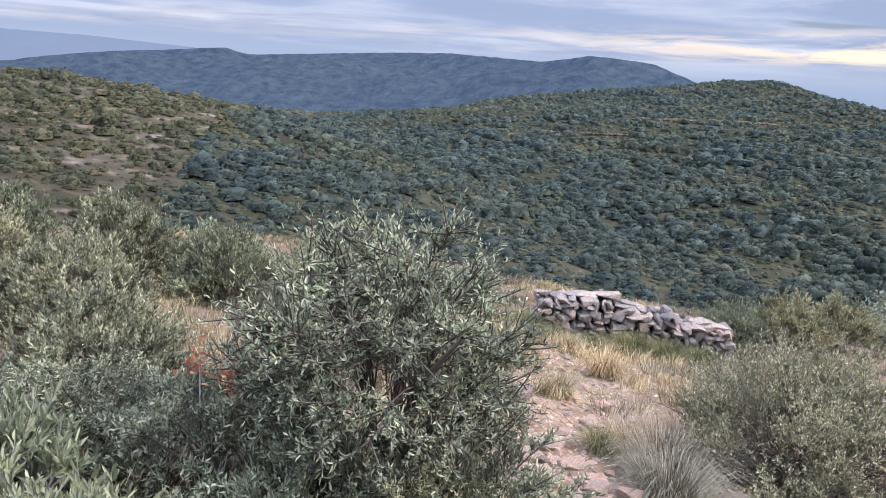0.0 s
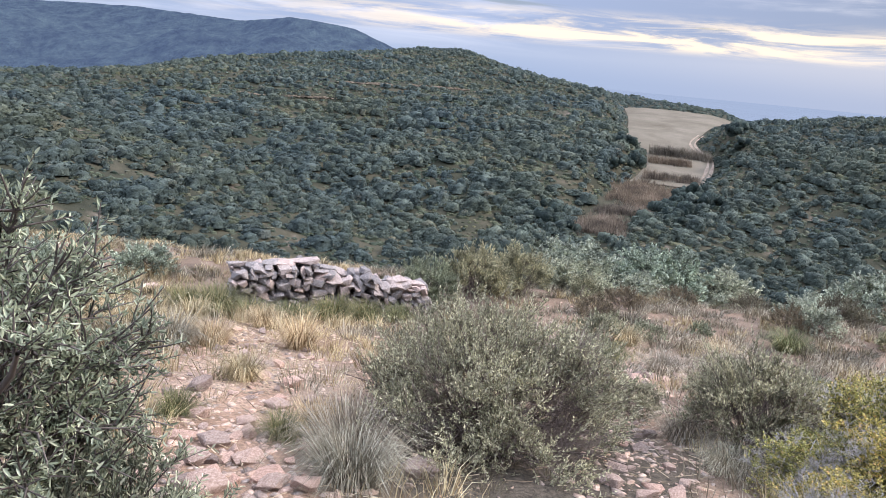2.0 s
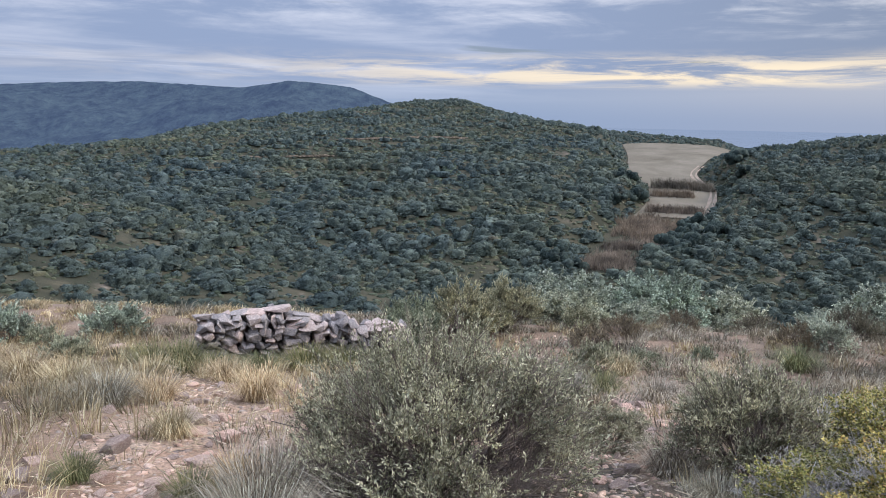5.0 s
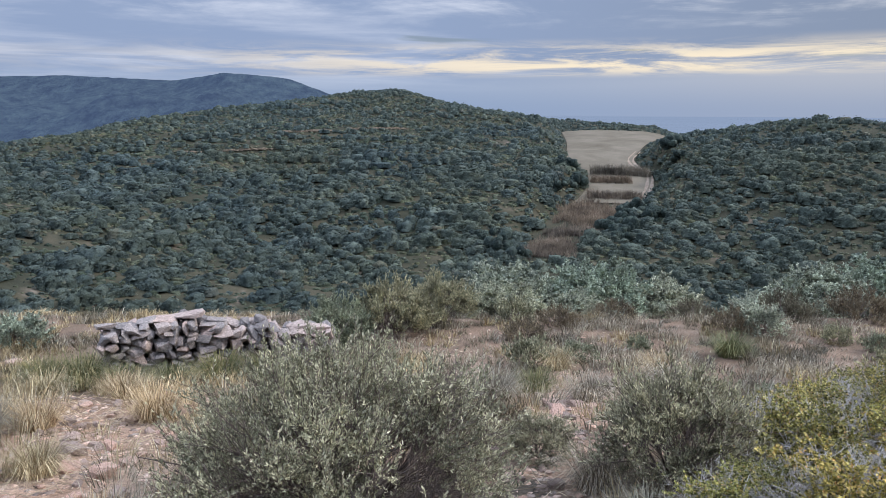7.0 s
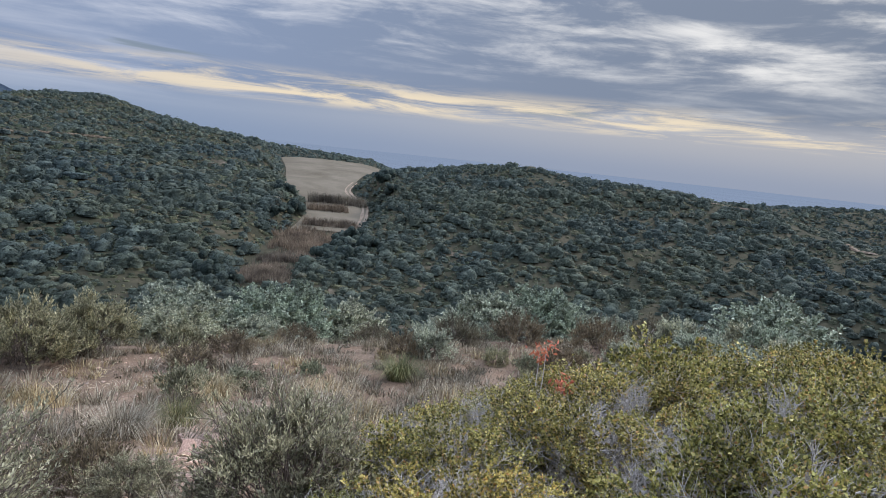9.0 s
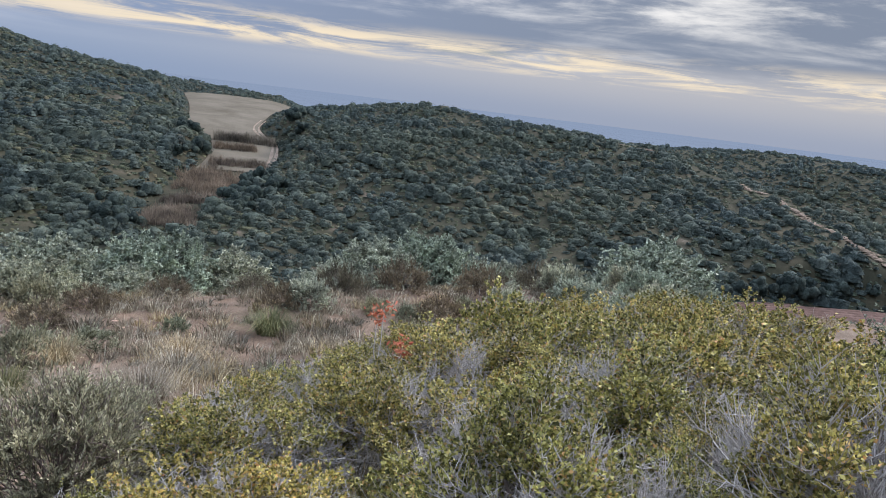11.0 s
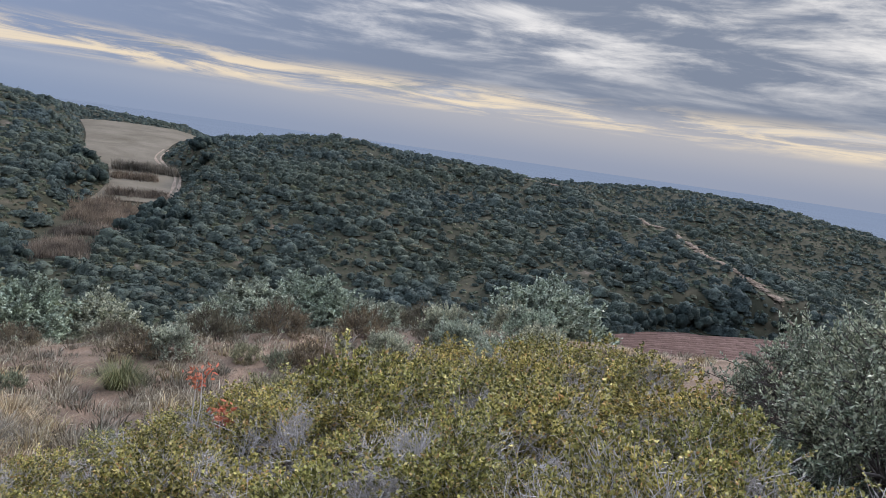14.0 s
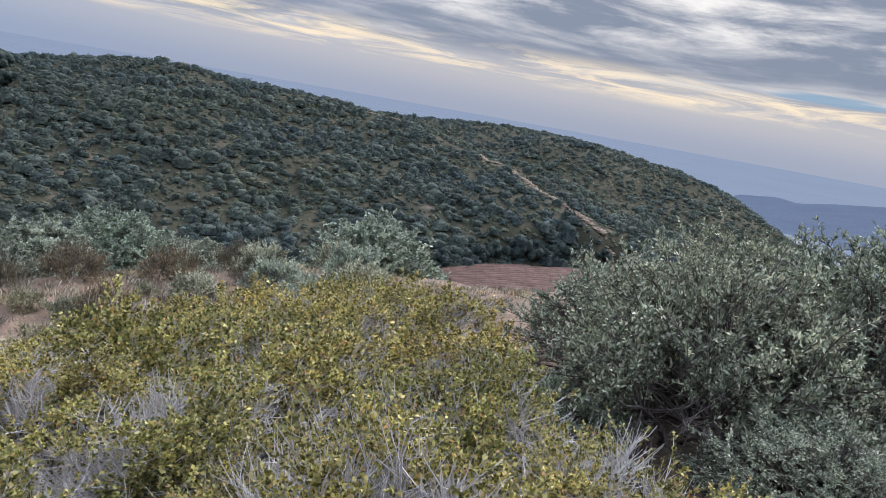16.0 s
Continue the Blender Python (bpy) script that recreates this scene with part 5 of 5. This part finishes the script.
def loose_stones():
    rng = random.Random(9)
    spots = [(-0.42, 3.05, 0.20), (-0.22, 2.86, 0.24), (-0.05, 3.12, 0.26), (0.16, 2.92, 0.20), (0.34, 3.1, 0.24), (0.48, 2.86, 0.18), (-0.32, 3.34, 0.22), (0.08, 3.28, 0.22), (0.62, 3.16, 0.22), (-0.12, 3.62, 0.2), (0.4, 3.72, 0.2), (0.75, 3.02, 0.16), (0.55, 3.46, 0.20), (0.20, 3.40, 0.17), (1.36, 3.22, 0.22), (0.34, 4.70, 0.22), (0.75, 5.6, 0.22), (0.62, 5.2, 0.24), (0.95, 4.9, 0.20), (0.80, 4.45, 0.20), (0.0, 3.9, 0.20), (-0.15, 3.5, 0.18), (-0.05, 4.6, 0.16), (4.35, 5.7, 0.22), (4.45, 5.95, 0.20), (1.32, 3.2, 0.24), (0.35, 9.5, 0.3), (-0.2, 10.2, 0.34), (4.2, 5.45, 0.25)]
    tries = 0
    while len(spots) < 298 and tries < 6000:
        tries += 1
        x, y = rng.uniform(-1.2, 5.5), rng.uniform(2.4, 8.5)
        if rng.random() < float(on_path(np.array(x), np.array(y))) ** 1.5:
            spots.append((x, y, 0.035 + 0.10 * rng.random() ** 2.2))
    for k, (x, y, s) in enumerate(spots):
        s *= 0.72 if k < 29 else 1.0
        ob = tagged(new("rock", rng.choice(ROCKS)), "pale pinkish limestone rock on the trodden earth", "rock", "loose rocks")
        flat = rng.uniform(0.35, 0.7)
        ob.matrix_basis = Matrix.Translation((x, y, land_at(x, y) + s * flat * 0.30)) @ pose(0, 0, 0, rng.uniform(-12, 12), rng.uniform(-12, 12), rng.uniform(0, 360)) @ Matrix.Diagonal((s, s * rng.uniform(0.6, 0.95), s * flat, 1))


loose_stones()


def shards():
    rng = np.random.default_rng(15)
    kinds = []
    for k in range(8):
        v, f = dome(700 + k, 5, 2)
        kinds.append((v * np.array([1, 0.75, 0.42]), f))
    x, y = rng.uniform(-2.5, 7, 42000), rng.uniform(1.5, 10, 42000)
    keep = rng.uniform(size=len(x)) < 0.08 + 0.75 * on_path(x, y) ** 1.4
    x, y = x[keep], y[keep]
    scatter("stone_shards", kinds, x, y, 0.010 + 0.042 * rng.uniform(size=len(x)) ** 3, rng.uniform(0.5, 1, len(x)), rng.uniform(0, 6.28, len(x)), M_CHIP, "scattered stone chips on bare earth", "gravel")


shards()

# ---- grasses ----


def meadow():
    rng = np.random.default_rng(25)
    n = 8800
    x, y = rng.uniform(-7, 17, n), rng.uniform(2.0, 15.5, n)
    r = np.hypot(x, y)
    u = (0.1 * x + 0.22 * y) / 0.242
    bare = on_path(x, y)
    keep = (u < 13.4) & (u > 1.5) & (np.hypot(x - 1.97, y - 3.75) > 0.9) & (rng.uniform(size=n) < np.clip(0.78 + 0.9 * fbm(x, y, 1.6, 3), 0.12, 1) * (1 - 0.97 * bare)) & (r < 17)
    x, y = x[keep], y[keep]
    far = np.hypot(x, y) > 9
    warm = (x < 2.6) & (fbm(x, y, 2.0, 2) > -0.4) | (fbm(x + 40, y, 1.4, 2) > 0.35)
    h = rng.uniform(0.11, 0.30, len(x)) * (1 + 0.3 * fbm(x, y, 2.5, 2)) * np.clip(1.5 - np.hypot(x, y) / 16, 0.6, 1.0)
    for name, m, mat, label in (("straw_grass", warm, M_STRAW, "dry straw-yellow grass tussocks"), ("hay_grass", ~warm, M_HAY, "dry greyish grass tussocks")):
        wisps(name, x[m], y[m], np.clip(h[m], 0.08, 0.5), 44, 0.95, 0.0022 * np.clip(np.hypot(x[m], y[m]) / 4.5, 1, 2.4), mat, label, "grass", rng, rng.uniform(0.04, 0.15, m.sum()))


meadow()


def old_grass():
    rng = np.random.default_rng(27)
    n = 2600
    x, y = rng.uniform(-6, 16, n), rng.uniform(2.4, 14.5, n)
    u = (0.1 * x + 0.22 * y) / 0.242
    keep = (u < 13.5) & (u > 2) & (on_path(x, y) < 0.25) & (fbm(x, y, 1.6, 3) > 0.0)
    x, y = x[keep], y[keep]
    wisps("old_grass", x, y, rng.uniform(0.08, 0.19, len(x)), 46, 0.75, 0.0021 * np.clip(np.hypot(x, y) / 4.5, 1, 2.4), M_DEAD, "brown matted tufts of old grass", "grass", rng, rng.uniform(0.05, 0.13, len(x)))


old_grass()


def fallen_stalks():
    """Dry stalks and twigs that lie on the trodden earth."""
    rng = np.random.default_rng(29)
    n = 9000
    x, y = rng.uniform(-2.5, 7.5, n), rng.uniform(2.2, 9.5, n)
    keep = rng.uniform(size=n) < 0.25 + 0.75 * on_path(x, y)
    x, y = x[keep], y[keep]
    n = len(x)
    a, L = rng.uniform(0, 6.28, n), rng.uniform(0.03, 0.14, n)
    ex, ey = x + np.cos(a) * L, y + np.sin(a) * L
    p = np.stack([x, y, land(x, y) + 0.006], 1)
    q = np.stack([ex, ey, land(ex, ey) + rng.uniform(0.006, 0.04, n)], 1)
    side = np.stack([-np.sin(a), np.cos(a), 0 * a], 1) * rng.uniform(0.0012, 0.0032, n)[:, None]
    rise = np.array([0, 0, 0.003])
    v = np.stack([p - side, p + side, q + side * 0.6, q - side * 0.6, p + rise, q + rise], 1).reshape(-1, 3)
    i = np.arange(n)[:, None] * 6
    f = np.concatenate([i + np.array([[0, 4, 5, 3]]), i + np.array([[4, 1, 2, 5]])])
    tagged(new("fallen_stalks", mesh_from("fallen_stalks", v, f, M_HAY)), "dry stalks and twigs lying on the bare earth", "litter", kind="stuff")


fallen_stalks()


def tussock(seed, h, spread, n, mat, label, name="tussock"):
    """One clump of grass, blades arching outwards."""
    rng = np.random.default_rng(seed)
    a, q = rng.uniform(0, 2 * np.pi, n), np.sqrt(rng.uniform(0, 1, n))
    base = np.stack([np.cos(a) * q * spread * 0.35, np.sin(a) * q * spread * 0.35, np.full(n, -0.03)], 1)
    out = np.stack([np.cos(a), np.sin(a), 0 * a], 1) * (q * 0.9)[:, None] + 0.25 * rng.normal(size=(n, 3)) * [1, 1, 0]
    L = h * rng.uniform(0.5, 1.1, n)
    side = np.stack([-np.sin(a), np.cos(a), 0 * a], 1) * 0.0019
    up = np.array([0, 0, 1.0])
    m1, m2 = base + (up * 0.5 + out * 0.2) * L[:, None], base + (up * 0.85 + out * 0.55) * L[:, None]
    tip = base + (up * (0.95 - 0.45 * q[:, None]) + out * 1.15) * L[:, None]
    v = np.stack([base - side, base + side, m1 + side, m1 - side, m2 + side * 0.7, m2 - side * 0.7, tip], 1).reshape(-1, 3)
    i = np.arange(n)[:, None] * 7
    f = [np.concatenate([i + np.array([[0, 1, 2, 3]]), i + np.array([[3, 2, 4, 5]])]), i + np.array([[5, 4, 6]])]
    return tagged(new(name, mesh_from(name, v, f, mat)), label, "grass", "grass tussocks")


gold = tussock(1, 0.30, 0.30, 700, M_STRAW, "golden dry grass tussock")
grey = tussock(2, 0.32, 0.42, 950, M_HAY, "large greyish drooping grass tussock")
green = tussock(3, 0.28, 0.38, 800, M_GRASS, "dull green grass cushion")
for proto, spots in ((gold, [(0.62, 5.0, 0.8), (0.45, 6.4, 1.0), (1.25, 6.6, 1.1), (-0.3, 7.2, 1.1), (0.95, 4.0, 0.7), (1.0, 7.6, 0.9), (-0.8, 7.9, 1.1), (0.3, 8.2, 1.0), (-1.3, 8.9, 1.1), (5.6, 7.6, 1.0), (6.6, 7.0, 1.1)]),
                     (grey, [(1.05, 3.55, 1.0), (0.98, 3.15, 0.85), (0.1, 6.2, 1.0), (3.35, 3.75, 0.8), (3.2, 3.2, 0.6), (4.9, 6.0, 0.9), (5.2, 5.4, 1.0), (6.0, 6.2, 1.1), (4.1, 6.4, 1.0), (-0.9, 5.4, 0.9)]),
                     (green, [(0.55, 8.75, 1.5), (0.25, 8.85, 1.3), (1.95, 8.72, 1.3), (2.4, 8.78, 1.2), (1.4, 8.65, 1.0), (2.85, 8.8, 1.0), (0.95, 8.6, 1.0), (8.1, 7.4, 1.3), (0.2, 4.25, 0.6), (3.4, 5.4, 0.8), (4.75, 6.7, 1.0), (0.75, 3.8, 0.6)])):
    put(proto, on_ground(*spots[0][:2], 0, spots[0][2]))
    for n, (x, y, s) in enumerate(spots[1:]):
        again(proto, on_ground(x, y, 70 * (n + 1), s))


def red_sprig(x, y, h, seed):
    rng = np.random.default_rng(seed)
    st = stems(2, h, 6, 0.02, rng, 5)
    tv, tf = tubes(st, np.full(2, 0.005), np.full(2, 0.003), 5)
    root = thing("red_sprig", on_ground(x, y), "sprig with reddened autumn leaves on a pale stalk", "plant", "red sprigs")
    part("stalk", mesh_from("stalk", tv, tf, M_TWIG), root)
    n = 64
    base = st[rng.integers(0, 2, n), 4] + rng.normal(size=(n, 3)) * 0.035
    v, f = blades(base, rng.normal(size=(n, 3)) + [0, 0, 0.5], rng.uniform(0.03, 0.05, n), rng.uniform(0.011, 0.017, n), rng, six=True)
    part("leaves", mesh_from("leaves", v, f, M_PINK), root)


red_sprig(-0.96, 2.35, 0.72, 1)
red_sprig(5.87, 3.64, 0.84, 2)
red_sprig(5.94, 3.60, 0.76, 5)
